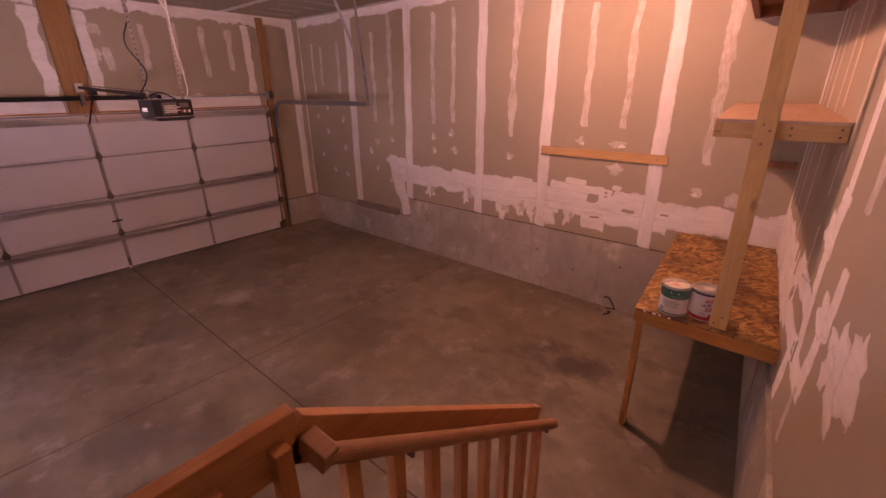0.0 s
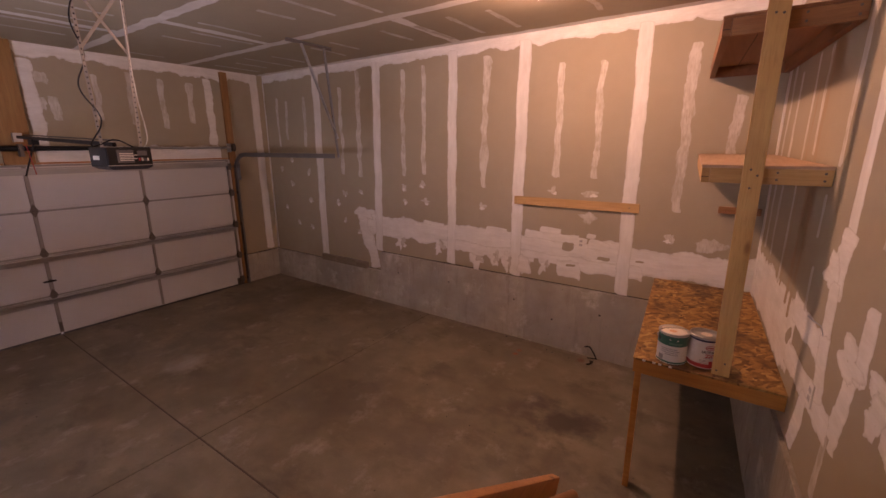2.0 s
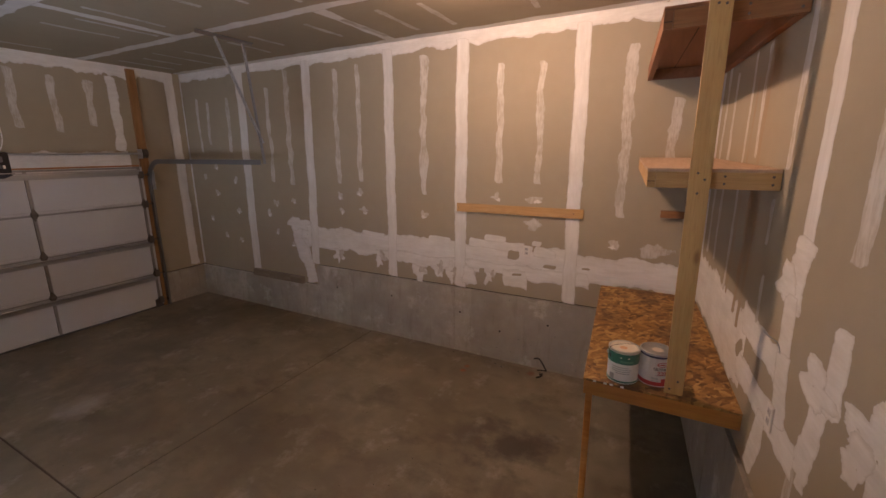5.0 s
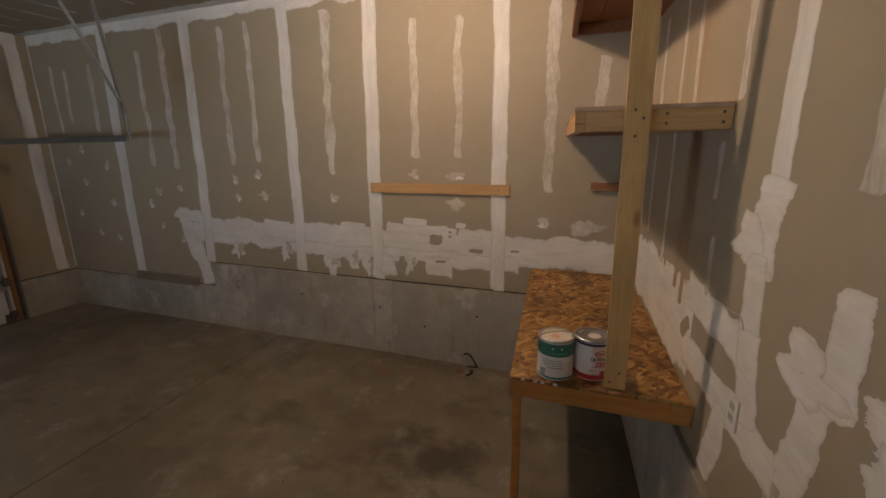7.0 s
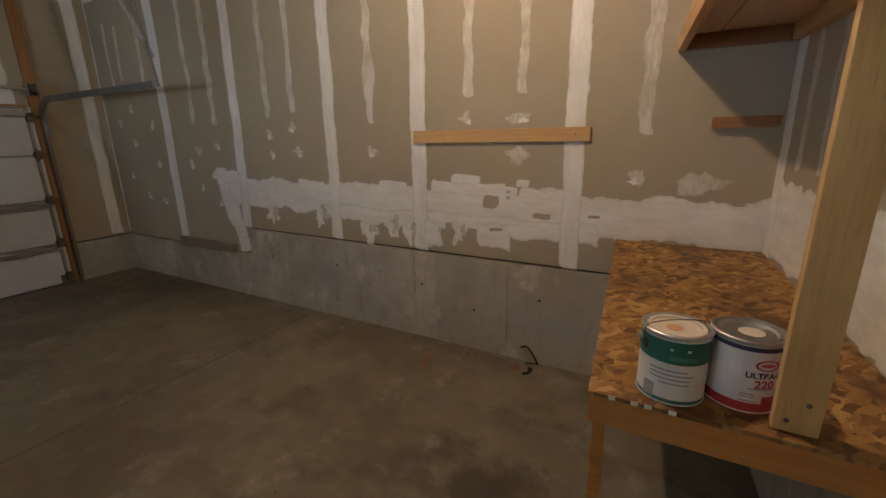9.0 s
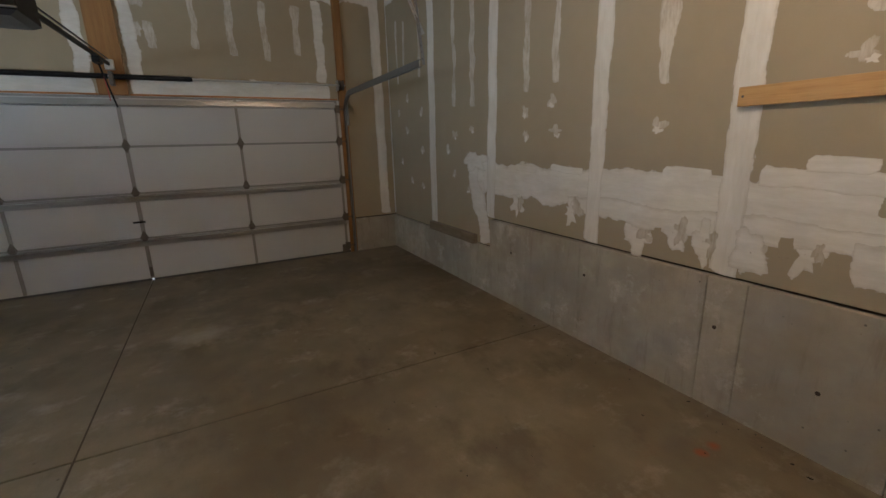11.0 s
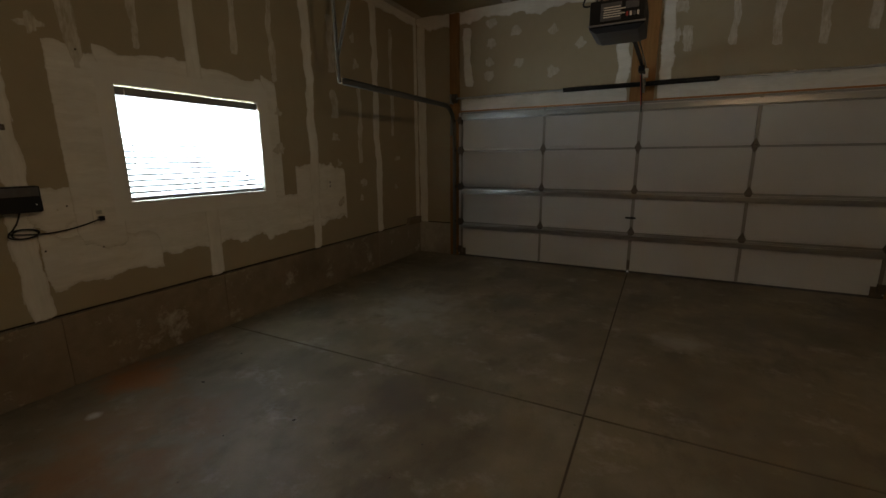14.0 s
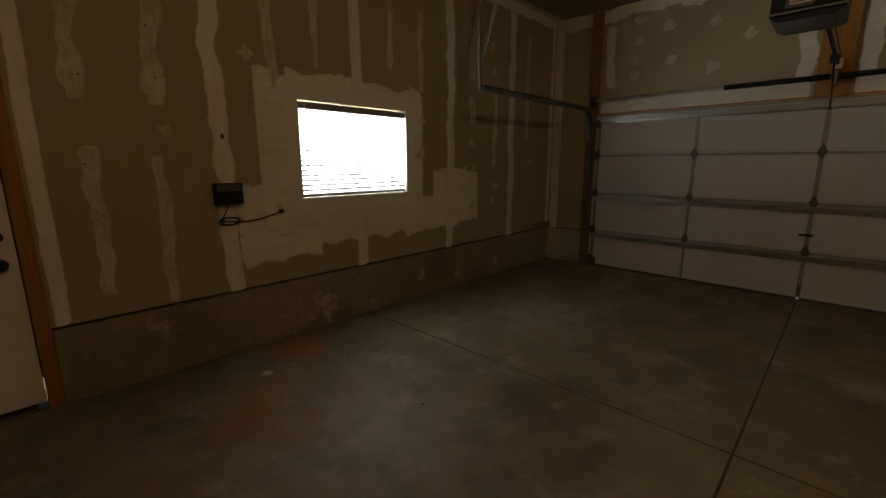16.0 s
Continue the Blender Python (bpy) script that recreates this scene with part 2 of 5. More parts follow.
def osb_material():
    """Pressed wood strands lying in several directions over one another, with dark spill stains."""
    m, n, l, b = shader("osb_strands", 0.6, spec=0.35)
    v = coords(n, l)
    warp = n.new("ShaderNodeTexNoise")
    warp.inputs["Scale"].default_value = 9
    l.new(v, warp.inputs["Vector"])
    off = n.new("ShaderNodeVectorMath")
    off.operation = "MULTIPLY_ADD"
    off.inputs[1].default_value = (0.05, 0.05, 0.05)
    l.new(warp.outputs["Color"], off.inputs[0])
    l.new(v, off.inputs[2])
    value = None
    relief = None
    for k, (turn, sc) in enumerate(((0.35, 15), (1.5, 13), (2.5, 16), (0.9, 18))):
        vo = n.new("ShaderNodeTexVoronoi")
        vo.inputs["Scale"].default_value = sc
        mp = n.new("ShaderNodeMapping")
        mp.vector_type = "TEXTURE"              # turned first, then drawn out along the strand
        mp.inputs["Scale"].default_value = (1.0, 0.42, 1)
        mp.inputs["Rotation"].default_value = (0, 0, turn)
        mp.inputs["Location"].default_value = (k * 3.1, k * 1.7, 0)
        l.new(off.outputs[0], mp.inputs[0])
        l.new(mp.outputs[0], vo.inputs["Vector"])
        sep = n.new("ShaderNodeSeparateColor")
        l.new(vo.outputs["Color"], sep.inputs[0])
        grain = noise_of(n, l, mp.outputs[0], 26, 3)
        tone = math_of(n, l, "ADD", math_of(n, l, "MULTIPLY", sep.outputs[0], 0.75), math_of(n, l, "MULTIPLY", grain, 0.25))
        if value is None:
            value, relief = tone, sep.outputs[1]
        else:
            on_top = math_of(n, l, "GREATER_THAN", sep.outputs[2], 0.55)
            value = mixed(n, l, on_top, value, tone)
            relief = mixed(n, l, on_top, relief, sep.outputs[1])
    c = ramp(n, l, value, (0.12, (0.105, 0.046, 0.012)), (0.38, (0.25, 0.125, 0.032)), (0.65, (0.335, 0.18, 0.05)), (0.9, (0.47, 0.29, 0.10)))
    stain, blot = noise_of(n, l, v, 2.6, 5, 0.65), noise_of(n, l, v, 7.5, 5, 0.7)
    c = mixed(n, l, ramp(n, l, stain, (0.50, (0, 0, 0)), (0.62, (0.8, 0.8, 0.8))), c, (0.075, 0.034, 0.014))
    c = mixed(n, l, ramp(n, l, blot, (0.58, (0, 0, 0)), (0.70, (0.65, 0.65, 0.65))), c, (0.06, 0.028, 0.012))
    l.new(c, b.inputs["Base Color"])
    bumped(n, l, b, relief, 0.35, 0.002)
    return m


DRYWALL = drywall_material()
BARE = compound_material("bare_patch", 0.0, 0.4)
MUD = compound_material("joint_compound", 0.96, 0.20)
MUD_V = compound_material("taped_joint", 0.96, 0.10, (14, 14, 2.2))
MUD_THIN = compound_material("thin_compound", 0.62, 0.28, (16, 16, 3.0))
DRIP = compound_material("rusty_drip", 0.45, 0.30, (14, 14, 1.2), ((0.34, 0.19, 0.08), (0.42, 0.25, 0.12)))
SLAB = concrete_material("slab_concrete", (0.175, 0.143, 0.094), (0.265, 0.228, 0.16), (0.10, 0.077, 0.048), rough=0.58, rust=0.15, stains=(
    (-0.87, 3.05, 0.34, (0.05, 0.04, 0.03), 0.85), (-1.25, 3.0, 0.30, (0.08, 0.06, 0.045), 0.6), (-0.75, 2.55, 0.22, (0.08, 0.06, 0.045), 0.5),
    (-2.36, -1.68, 0.34, (0.30, 0.12, 0.03), 0.85), (-1.72, -0.97, 0.34, (0.25, 0.11, 0.035), 0.7), (-1.85, -0.62, 0.28, (0.22, 0.11, 0.04), 0.6), (-2.28, -0.8, 0.25, (0.20, 0.11, 0.045), 0.5), (-1.2, -0.7, 0.3, (0.19, 0.10, 0.045), 0.5), (-2.0, -1.2, 0.4, (0.22, 0.11, 0.035), 0.5), (-1.45, -0.2, 0.3, (0.20, 0.11, 0.045), 0.4), (-2.9, 0.1, 0.3, (0.10, 0.085, 0.07), 0.5), (-1.98, -1.41, 0.05, (0.55, 0.52, 0.47), 0.8),
    (-5.1, 2.0, 0.5, (0.10, 0.08, 0.06), 0.5), (-5.9, 3.3, 0.5, (0.10, 0.08, 0.06), 0.45), (-5.0, 0.2, 0.35, (0.09, 0.08, 0.065), 0.5), (-4.6, 1.7, 0.25, (0.42, 0.39, 0.33), 0.5), (-1.745, 4.04, 0.045, (0.26, 0.075, 0.02), 0.9), (-1.742, 3.935, 0.035, (0.26, 0.075, 0.02), 0.9), (-1.07, 4.205, 0.05, (0.16, 0.06, 0.03), 0.8),
    (-4.4, -0.6, 0.6, (0.40, 0.38, 0.33), 0.4), (-2.4, 2.6, 0.5, (0.12, 0.09, 0.065), 0.4), (-1.7, 2.2, 0.45, (0.13, 0.10, 0.075), 0.4)))
STEM = concrete_material("stem_concrete", (0.43, 0.39, 0.315), (0.60, 0.555, 0.46), (0.30, 0.262, 0.20), 2.2, 0.85)
# browner concrete, its colour also darkened for the shade below the window
STEM_BROWN_SHADED = concrete_material("stem_brown_shaded", (0.225, 0.175, 0.115), (0.31, 0.25, 0.175), (0.15, 0.11, 0.07), 1.8, 0.9, rust=0.5)
PINE = wood_material("pine_upright", (0.56, 0.34, 0.115), (0.66, 0.425, 0.16), 2, 0.55, (0.30, 0.15, 0.05))
PINE_X = wood_material("pine_along_x", (0.50, 0.29, 0.10), (0.61, 0.385, 0.15), 0, 0.55, (0.26, 0.12, 0.04))
PINE_Y = wood_material("pine_along_y", (0.48, 0.26, 0.085), (0.60, 0.36, 0.135), 1, 0.55, (0.24, 0.11, 0.04))
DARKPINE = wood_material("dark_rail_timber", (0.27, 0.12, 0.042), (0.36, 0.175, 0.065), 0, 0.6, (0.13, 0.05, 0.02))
BENCHWOOD = wood_material("bench_timber", (0.42, 0.165, 0.028), (0.54, 0.245, 0.048), 0, 0.55, (0.22, 0.09, 0.03))
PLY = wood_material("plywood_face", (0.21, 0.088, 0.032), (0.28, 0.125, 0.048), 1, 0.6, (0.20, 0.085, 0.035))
PLY_PALE = wood_material("pale_plywood", (0.47, 0.31, 0.195), (0.56, 0.39, 0.255), 1, 0.6, (0.40, 0.23, 0.11))
CEDAR = wood_material("stained_jamb", (0.27, 0.13, 0.040), (0.36, 0.185, 0.062), 2)
CEDAR_Y = wood_material("stained_rail", (0.46, 0.19, 0.062), (0.56, 0.265, 0.092), 1, 0.5)
OSB = osb_material()
GALV = simple("galvanised_steel", (0.42, 0.43, 0.43), (0.60, 0.61, 0.61), 5, 0.38, 0.9, 0.05, 40)
RUSTY = simple("worn_hinge_steel", (0.09, 0.075, 0.06), (0.20, 0.175, 0.15), 20, 0.5, 0.8, 0.1, 60)
BLACK = simple("black_plastic", (0.006, 0.006, 0.0065), (0.016, 0.016, 0.017), 12, 0.5, 0.0, 0.05, 80, 0.25)
DOOR_WHITE = simple("white_door_foam", (0.48, 0.472, 0.455), (0.58, 0.572, 0.555), 2.0, 0.65, 0.0, 0.08, 120)
WHITE = simple("white_paint", (0.72, 0.70, 0.66), (0.82, 0.80, 0.77), 3, 0.5, 0.0, 0.06, 90)
PLATE = simple("ivory_plate", (0.70, 0.67, 0.60), (0.78, 0.75, 0.68), 20, 0.4, 0.0, 0.02)

JOINT = simple("dirt_in_joint", (0.055, 0.040, 0.028), (0.10, 0.075, 0.052), 9, 0.95)
# near-black for recesses; above the foundation it paints the shadow gap
RECESS = simple("dark_recess", (0.03, 0.022, 0.016), (0.06, 0.045, 0.03), 8, 0.9)

# ---- plan, in metres ----
XW, XE, YS, YN, ZC = -6.75, 0.46, -1.95, 4.36, 3.465
LAND = 0.87
EASTY, EASTRUN = 2.57, 0.083    # the house wall runs off square: XE is its face at EASTY


def off_square(*roots):
    """Lays things built square along the house wall parallel to it."""
    for root in roots:
        for ob in (root, *root.children_recursive):
            if ob.type == "MESH":
                for v in ob.data.vertices:
                    v.co.x -= EASTRUN * (v.co.y - EASTY)


def wall_mesh(axis, lo, hi, face, back, z0, z1, hole=None):
    """A wall along axis from lo to hi with its room side at face; hole: (lo, hi, z0, z1)."""
    bm = bmesh.new()

    def slab(a, b, c, d):
        if b - a > 1e-4 and d - c > 1e-4:
            box(bm, *((a, face, c, b, back, d) if axis == "x" else (face, a, c, back, b, d)))
    if hole:
        h0, h1, k0, k1 = hole
        slab(lo, h0, z0, z1)
        slab(h1, hi, z0, z1)
        slab(h0, h1, z0, k0)
        slab(h0, h1, k1, z1)
    else:
        slab(lo, hi, z0, z1)
    return bm


def setting(name, bm, material, label, category="wall"):
    return tagged(part(name, bm, material), label, category, kind="structure")


# ---- floor, ceiling, walls ----
JX, JY = -3.255, 1.172        # control joints of the slab
_floor = bmesh.new()
GAP = 0.0065
for x0, x1 in ((XW - 0.004, JX - GAP), (JX + GAP, XE + 0.8)):
    for y0, y1 in ((YS - 0.3, JY - GAP), (JY + GAP, YN + 0.3)):
        box(_floor, x0, y0, -0.02, x1, y1, 0.0, 0.004)
box(_floor, XW - 0.004, YS - 0.3, -0.15, XE + 0.8, YN + 0.3, -0.014)
floor = setting("floor", _floor, SLAB, "stained grey-brown concrete garage slab with tooled control joints", "floor")
part("joint_filler", B(JX - GAP, YS, -0.016, JX + GAP, YN, -0.006), JOINT, floor)
part("joint_filler", B(XW, JY - GAP, -0.016, JX - GAP, JY + GAP, -0.006), JOINT, floor)
part("joint_filler", B(JX + GAP, JY - GAP, -0.016, XE, JY + GAP, -0.006), JOINT, floor)
ceiling = setting("ceiling", B(XW - 0.2, YS - 0.2, ZC, XE + 0.6, YN + 0.2, ZC + 0.12), DRYWALL, "unpainted plasterboard ceiling with taped joints", "ceiling")
WX0, WX1, WZ0, WZ1 = -3.818, -2.632, 1.172, 1.993          # window opening
MX0, MX1, MZ1 = -0.832, 0.09, 2.03                       # side door opening
DY0, DY1, DZ1 = -1.215, 3.595, 2.10                       # garage door opening
LOW, HIGH = 0.478, 0.770                                # tops of the foundation
STEPX = -4.165
wall_north = setting("wall_north", bmesh.new(), DRYWALL, "bare tan plasterboard wall with white taped joints")
_bm = bmesh.new()
box(_bm, XW - 0.15, YN, LOW + 0.018, STEPX, YN + 0.15, ZC)
box(_bm, STEPX, YN, HIGH + 0.018, XE + 0.15, YN + 0.15, ZC)
_bm.to_mesh(wall_north.data)
_bm = bmesh.new()
box(_bm, WX1, YS, LOW + 0.018, MX0 - 0.10, YS - 0.16, ZC)
box(_bm, MX0 - 0.10, YS, MZ1 + 0.05, MX0, YS - 0.16, ZC)
box(_bm, XW - 0.15, YS, LOW + 0.018, WX0, YS - 0.16, ZC)
box(_bm, WX0, YS, LOW + 0.018, WX1, YS - 0.16, WZ0)
box(_bm, WX0, YS, WZ1, WX1, YS - 0.16, ZC)
box(_bm, MX0, YS, MZ1, MX1, YS - 0.16, ZC)
box(_bm, MX1, YS, 0, XE + 0.60, YS - 0.16, ZC)
wall_south = setting("wall_south", _bm, DRYWALL, "bare tan plasterboard wall with patched joints round a window")
HX0, HX1 = -0.95, -0.10                                 # house door in the east wall, along y
_bm = wall_mesh("y", YS - 0.15, YN + 0.15, XE, XE + 0.15, HIGH + 0.018, ZC, (HX0, HX1, LAND, LAND + 2.05))
wall_east = setting("wall_east", _bm, DRYWALL, "bare tan plasterboard wall smeared with joint compound")
_bm = bmesh.new()
box(_bm, XW, YS - 0.15, LOW + 0.018, XW - 0.16, DY0, ZC)
box(_bm, XW, DY1, LOW + 0.018, XW - 0.16, YN + 0.15, ZC)
box(_bm, XW, DY0, DZ1, XW - 0.16, DY1, ZC)
wall_west = setting("wall_west", _bm, DRYWALL, "bare tan plasterboard wall above the garage door")

# foundation, cast in form panels
random.seed(4)


def foundation(name, spans, label, axis, face, back, joints=()):
    root = tagged(new(name), label, "foundation", kind="structure")
    for lo, hi, top in spans:
        cuts = [lo, *(q for q in joints if lo < q < hi), hi]
        if not joints:
            n = max(1, round((hi - lo) / 1.2))
            cuts = [lo + (hi - lo) * k / n for k in range(n + 1)]
        for a, b in zip(cuts, cuts[1:]):
            d = random.uniform(-0.003, 0.003)
            g = 0.0008 if "brown" in label else 0.0025
            bm = bmesh.new()
            f = face + d
            if axis == "x":
                box(bm, a + g, f, -0.1, b - g, back, top, 0.004)
            else:
                box(bm, f, a + g, -0.1, back, b - g, top, 0.004)
            part("form_panel", bm, STEM_BROWN_SHADED if "brown" in label else STEM, root)
    # shadow gap under the plasterboard, its shade put into the strip's dark colour
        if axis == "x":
            part("sill_plate", B(lo - 0.14, face + (0.05 if back > face else -0.05), top, hi + (0.14 if hi > MX0 - 0.2 and back > face else 0.0), back, top + 0.02), RECESS, root)
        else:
            part("sill_plate", B(face + (0.05 if back > face else -0.05), lo - (0.14 if lo < DY0 else 0.0), top, back, hi + (0.14 if hi > DY1 else 0.0), top + 0.02), STEM if name.endswith("east") else RECESS, root)
    return root


foundation("foundation_north", ((XW, STEPX, LOW), (STEPX, XE, HIGH)), "grey cast concrete foundation stepping up along the wall", "x", YN - 0.025, YN + 0.15, (-5.69, -4.52, -3.61, -2.98, -2.04, -1.835, -1.205, -0.31))
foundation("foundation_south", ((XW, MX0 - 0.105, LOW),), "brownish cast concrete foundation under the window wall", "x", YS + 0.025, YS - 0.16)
foundation("foundation_east", ((YS, YN, HIGH),), "grey cast concrete foundation along the house wall", "y", XE - 0.02, XE + 0.15)
foundation("foundation_west_a", ((YS, DY0 - 0.165, LOW),), "short concrete pier beside the garage door", "y", XW + 0.025, XW - 0.16)
foundation("foundation_west_b", ((DY1 + 0.132, YN, LOW),), "short concrete pier beside the garage door", "y", XW + 0.025, XW - 0.16)

for _x, _z in ((-0.951, 0.516), (-2.92, 0.535), (-1.967, 0.488), (-3.81, 0.512), (-1.48, 0.345)):
    part("tie_hole", tube(bmesh.new(), (_x, YN - 0.0285, _z), (_x, YN - 0.030, _z), 0.011, n=12), RECESS, scene.objects["foundation_north"])

# ---- outside ----
ground = setting("ground", B(-60, -60, -0.35, 60, 60, -0.155), concrete_material("driveway", (0.36, 0.34, 0.31), (0.45, 0.43, 0.40), (0.30, 0.28, 0.25)), "pale concrete drive and bare ground outside", "ground")

driveway = setting("driveway", B(XW - 9, DY0 - 0.6, -0.15, XW - 0.006, DY1 + 0.6, -0.004), concrete_material("drive_concrete", (0.48, 0.46, 0.43), (0.58, 0.56, 0.53), (0.42, 0.40, 0.37)), "pale sunlit concrete driveway outside the garage door", "driveway")
stoop = setting("stoop", B(MX0 - 0.4, YS - 1.6, -0.15, MX1 + 0.4, YS - 0.13, -0.006), concrete_material("stoop_concrete", (0.48, 0.46, 0.43), (0.58, 0.56, 0.53), (0.42, 0.40, 0.37)), "pale concrete stoop outside the side door", "stoop")

# ---- joint compound ----
random.seed(11)
FRAMES = {
    "N": (wall_north, lambda u, v, d: (1.0148 * u - 0.0075 * v - 0.0045, YN - d, v - 0.0029 * u - 0.019)),
    "S": (wall_south, lambda u, v, d: (u - 0.05, YS + d, v - 0.03)),
    "E": (wall_east, lambda u, v, d: (XE - d, u, v)),
    "W": (wall_west, lambda u, v, d: (XW + d, 0.9863 * u - 0.0051 * v - 0.0107, 0.99 * v + 0.0054 * u - 0.019)),
    "C": (ceiling, lambda u, v, d: (u, v, ZC - d)),
}
_layer = [0]


def sheet(side, rows, material):
    """A skin of compound from rows of (u, v, edge): edge is 0 at its rim and 1 inside."""
    wall, put = FRAMES[side]
    _layer[0] = (_layer[0] + 1) % 7
    d = 0.0004 + 0.00008 * _layer[0] + (0.0007 if material is BARE else 0.0)
    bm = bmesh.new()
    uvl = bm.loops.layers.uv.new("UVMap")
    grid = [[(bm.verts.new(put(u, v, d + 0.00006 * e)), e) for u, v, e in r] for r in rows]
    for r, q in zip(grid, grid[1:]):
        for (a, ea), (b, eb), (c, ec), (f, ef) in zip(r, r[1:], q[1:], q):
            face = bm.faces.new((a, b, c, f))
            for lp, e in zip(face.loops, (ea, eb, ec, ef)):
                lp[uvl].uv = (e, 0)
    bmesh.ops.recalc_face_normals(bm, faces=bm.faces[:])
    return part("joint_compound", bm, material, wall)


def stroke(side, u0, v0, u1, v1, w, material=None, wobble=0.09, flare=0.0):
    """One pass of the knife from (u0, v0) to (u1, v1), w wide, with uneven sides."""
    length = math.hypot(u1 - u0, v1 - v0)
    n = max(4, int(length / 0.03))
    ax, ay = (u1 - u0) / length, (v1 - v0) / length
    s = random.uniform(0, 99)
    rows = []
    for k in range(n + 1):
        t = k / n
        bulge = 0.5 * (1 + flare * (2 * t - 1))
        l_, r_ = (0.86 * bulge * w * (1 + wobble * (1.3 * noise.noise((t * length * f, s + o, 0)) + 0.4 * noise.noise((t * length * f * 4, s + o, 9)))) for f, o in ((5, 0), (6, 40)))
        c = (0.35 if wobble > 0.3 else 0.10) * w * noise.noise((t * length * 2.2, s + 80, 0))
        end = 0.0 if k in (0, n) else 1.0
        x, y = u0 + (u1 - u0) * t, v0 + (v1 - v0) * t
        rows.append([(x - ay * q, y + ax * q, e * end) for q, e in ((c - l_ * 1.45, 0), (c - l_ * 0.5, 0.8), (c, 1), (c + r_ * 0.5, 0.8), (c + r_ * 1.45, 0))])
    return sheet(side, rows, material or (MUD_V if abs(u1 - u0) < abs(v1 - v0) and side != "C" else MUD))


def dab(side, u, v, ru, rv, material=None, rough=0.3):
    """A blot of compound over a screw."""
    s = random.uniform(0, 99)
    n = 22
    rows = []
    for f, e in ((0.03, 1.0), (0.45, 0.85), (1.4, 0.0)):
        ring = []
        for k in range(n + 1):
            a = 2 * math.pi * (k % n) / n
            q = f * (1 + rough * 2 * noise.noise((math.cos(a) * 1.6, math.sin(a) * 1.6, s)))
            ring.append((u + ru * q * math.cos(a), v + rv * q * math.sin(a), e))
        rows.append(ring)
    return sheet(side, rows, material or MUD_THIN)


def swath(side, u0, u1, top, bottom, material=None, ragtop=0.05, ragbot=0.08, teeth=0.0, freq=2.6):
    """A broad horizontal skim between two heights, with a ragged upper and lower edge."""
    s = random.uniform(0, 99)
    n = max(8, int(abs(u1 - u0) / 0.035))
    cols = []
    for k in range(n + 1):
        u = u0 + (u1 - u0) * k / n
        w = max(0.0, noise.noise((u * freq, s + 7, 0))) * teeth
        w = w if noise.noise((u * 1.3, s + 33, 0)) > -0.15 else 0
        hi = top + ragtop * (noise.noise((u * 4, s, 0)) + 0.5 * noise.noise((u * 15, s, 3)))
        lo = bottom + ragbot * (noise.noise((u * 5, s + 50, 0)) + 0.4 * noise.noise((u * 19, s, 9))) - w * 2.2
        end = 0.0 if k in (0, n) else 1.0
        h = hi - lo
        g = min(0.06, 0.35 * h)
        cols.append([(u, hi + 0.05, 0), (u, hi - g, 0.85 * end), (u, hi - h * 0.5, end), (u, lo + g, 0.85 * end), (u, lo - 0.05, 0)])
    return sheet(side, cols, material or MUD)


# north wall: taped joints, then screw lines
for u0, u1, w in ((-5.28, -5.33, 0.16), (-4.04, -4.12, 0.14), (-2.81, -2.85, 0.13), (-1.90, -1.95, 0.14), (-0.73, -0.75, 0.13)):
    stroke("N", u0, ZC - 0.04, u1, (LOW if u1 < STEPX else HIGH) + 0.02, w)
stroke("N", XW + 0.07, ZC - 0.05, XW + 0.08, LOW + 0.03, 0.16)
swath("N", XW, XE, ZC + 0.02, ZC - 0.08, ragbot=0.05)
for u, v0, v1, w in ((-6.28, 3.1, 2.3, 0.08), (-6.05, 3.04, 2.41, 0.09), (-5.60, 3.08, 2.30, 0.09), (-4.78, 3.16, 1.89, 0.10), (-4.42, 3.35, 1.86, 0.12), (-3.60, 3.29, 1.91, 0.10), (-3.26, 3.31, 1.94, 0.09),
                     (-2.38, 3.32, 1.82, 0.11), (-1.50, 3.16, 1.98, 0.10), (-1.10, 3.14, 1.98, 0.09), (-0.33, 3.2, 1.70, 0.12), (0.03, 2.75, 2.2, 0.10)):
    stroke("N", u + 0.01, v0, u - 0.01, v1, w * 0.74, MUD_THIN, 0.6)
for u, v in ((-6.3, 1.95), (-6.25, 1.3), (-6.05, 1.7), (-5.95, 1.05), (-5.6, 1.9), (-5.6, 1.45), (-5.62, 1.0), (-4.78, 1.62), (-4.45, 1.66), (-4.8, 1.2), (-4.5, 1.05), (-3.62, 1.77), (-3.3, 1.82), (-3.6, 1.58), (-3.25, 1.6),
             (-2.4, 1.6), (-1.52, 1.84), (-0.36, 1.45), (-4.95, 1.45), (-6.0, 2.1)):
    dab("N", u, v, random.uniform(0.03, 0.05), random.uniform(0.03, 0.045), None, 0.5)
    dab("N", u + random.uniform(-0.02, 0.02), v - 0.03, 0.022, 0.018, MUD, 0.6)
dab("N", -1.13, 1.83, 0.09, 0.032, MUD_THIN)
dab("N", -1.10, 1.815, 0.03, 0.02, MUD, 0.5)
dab("N", -1.13, 1.58, 0.07, 0.05)
dab("N", -0.02, 1.42, 0.11, 0.06)
swath("N", -4.1, XE - 0.02, 1.31, 1.05, MUD, 0.05, 0.05, 0.0)
swath("N", -3.1, -0.55, 1.10, 1.02, MUD, 0.03, 0.04, 0.17, 2.4)
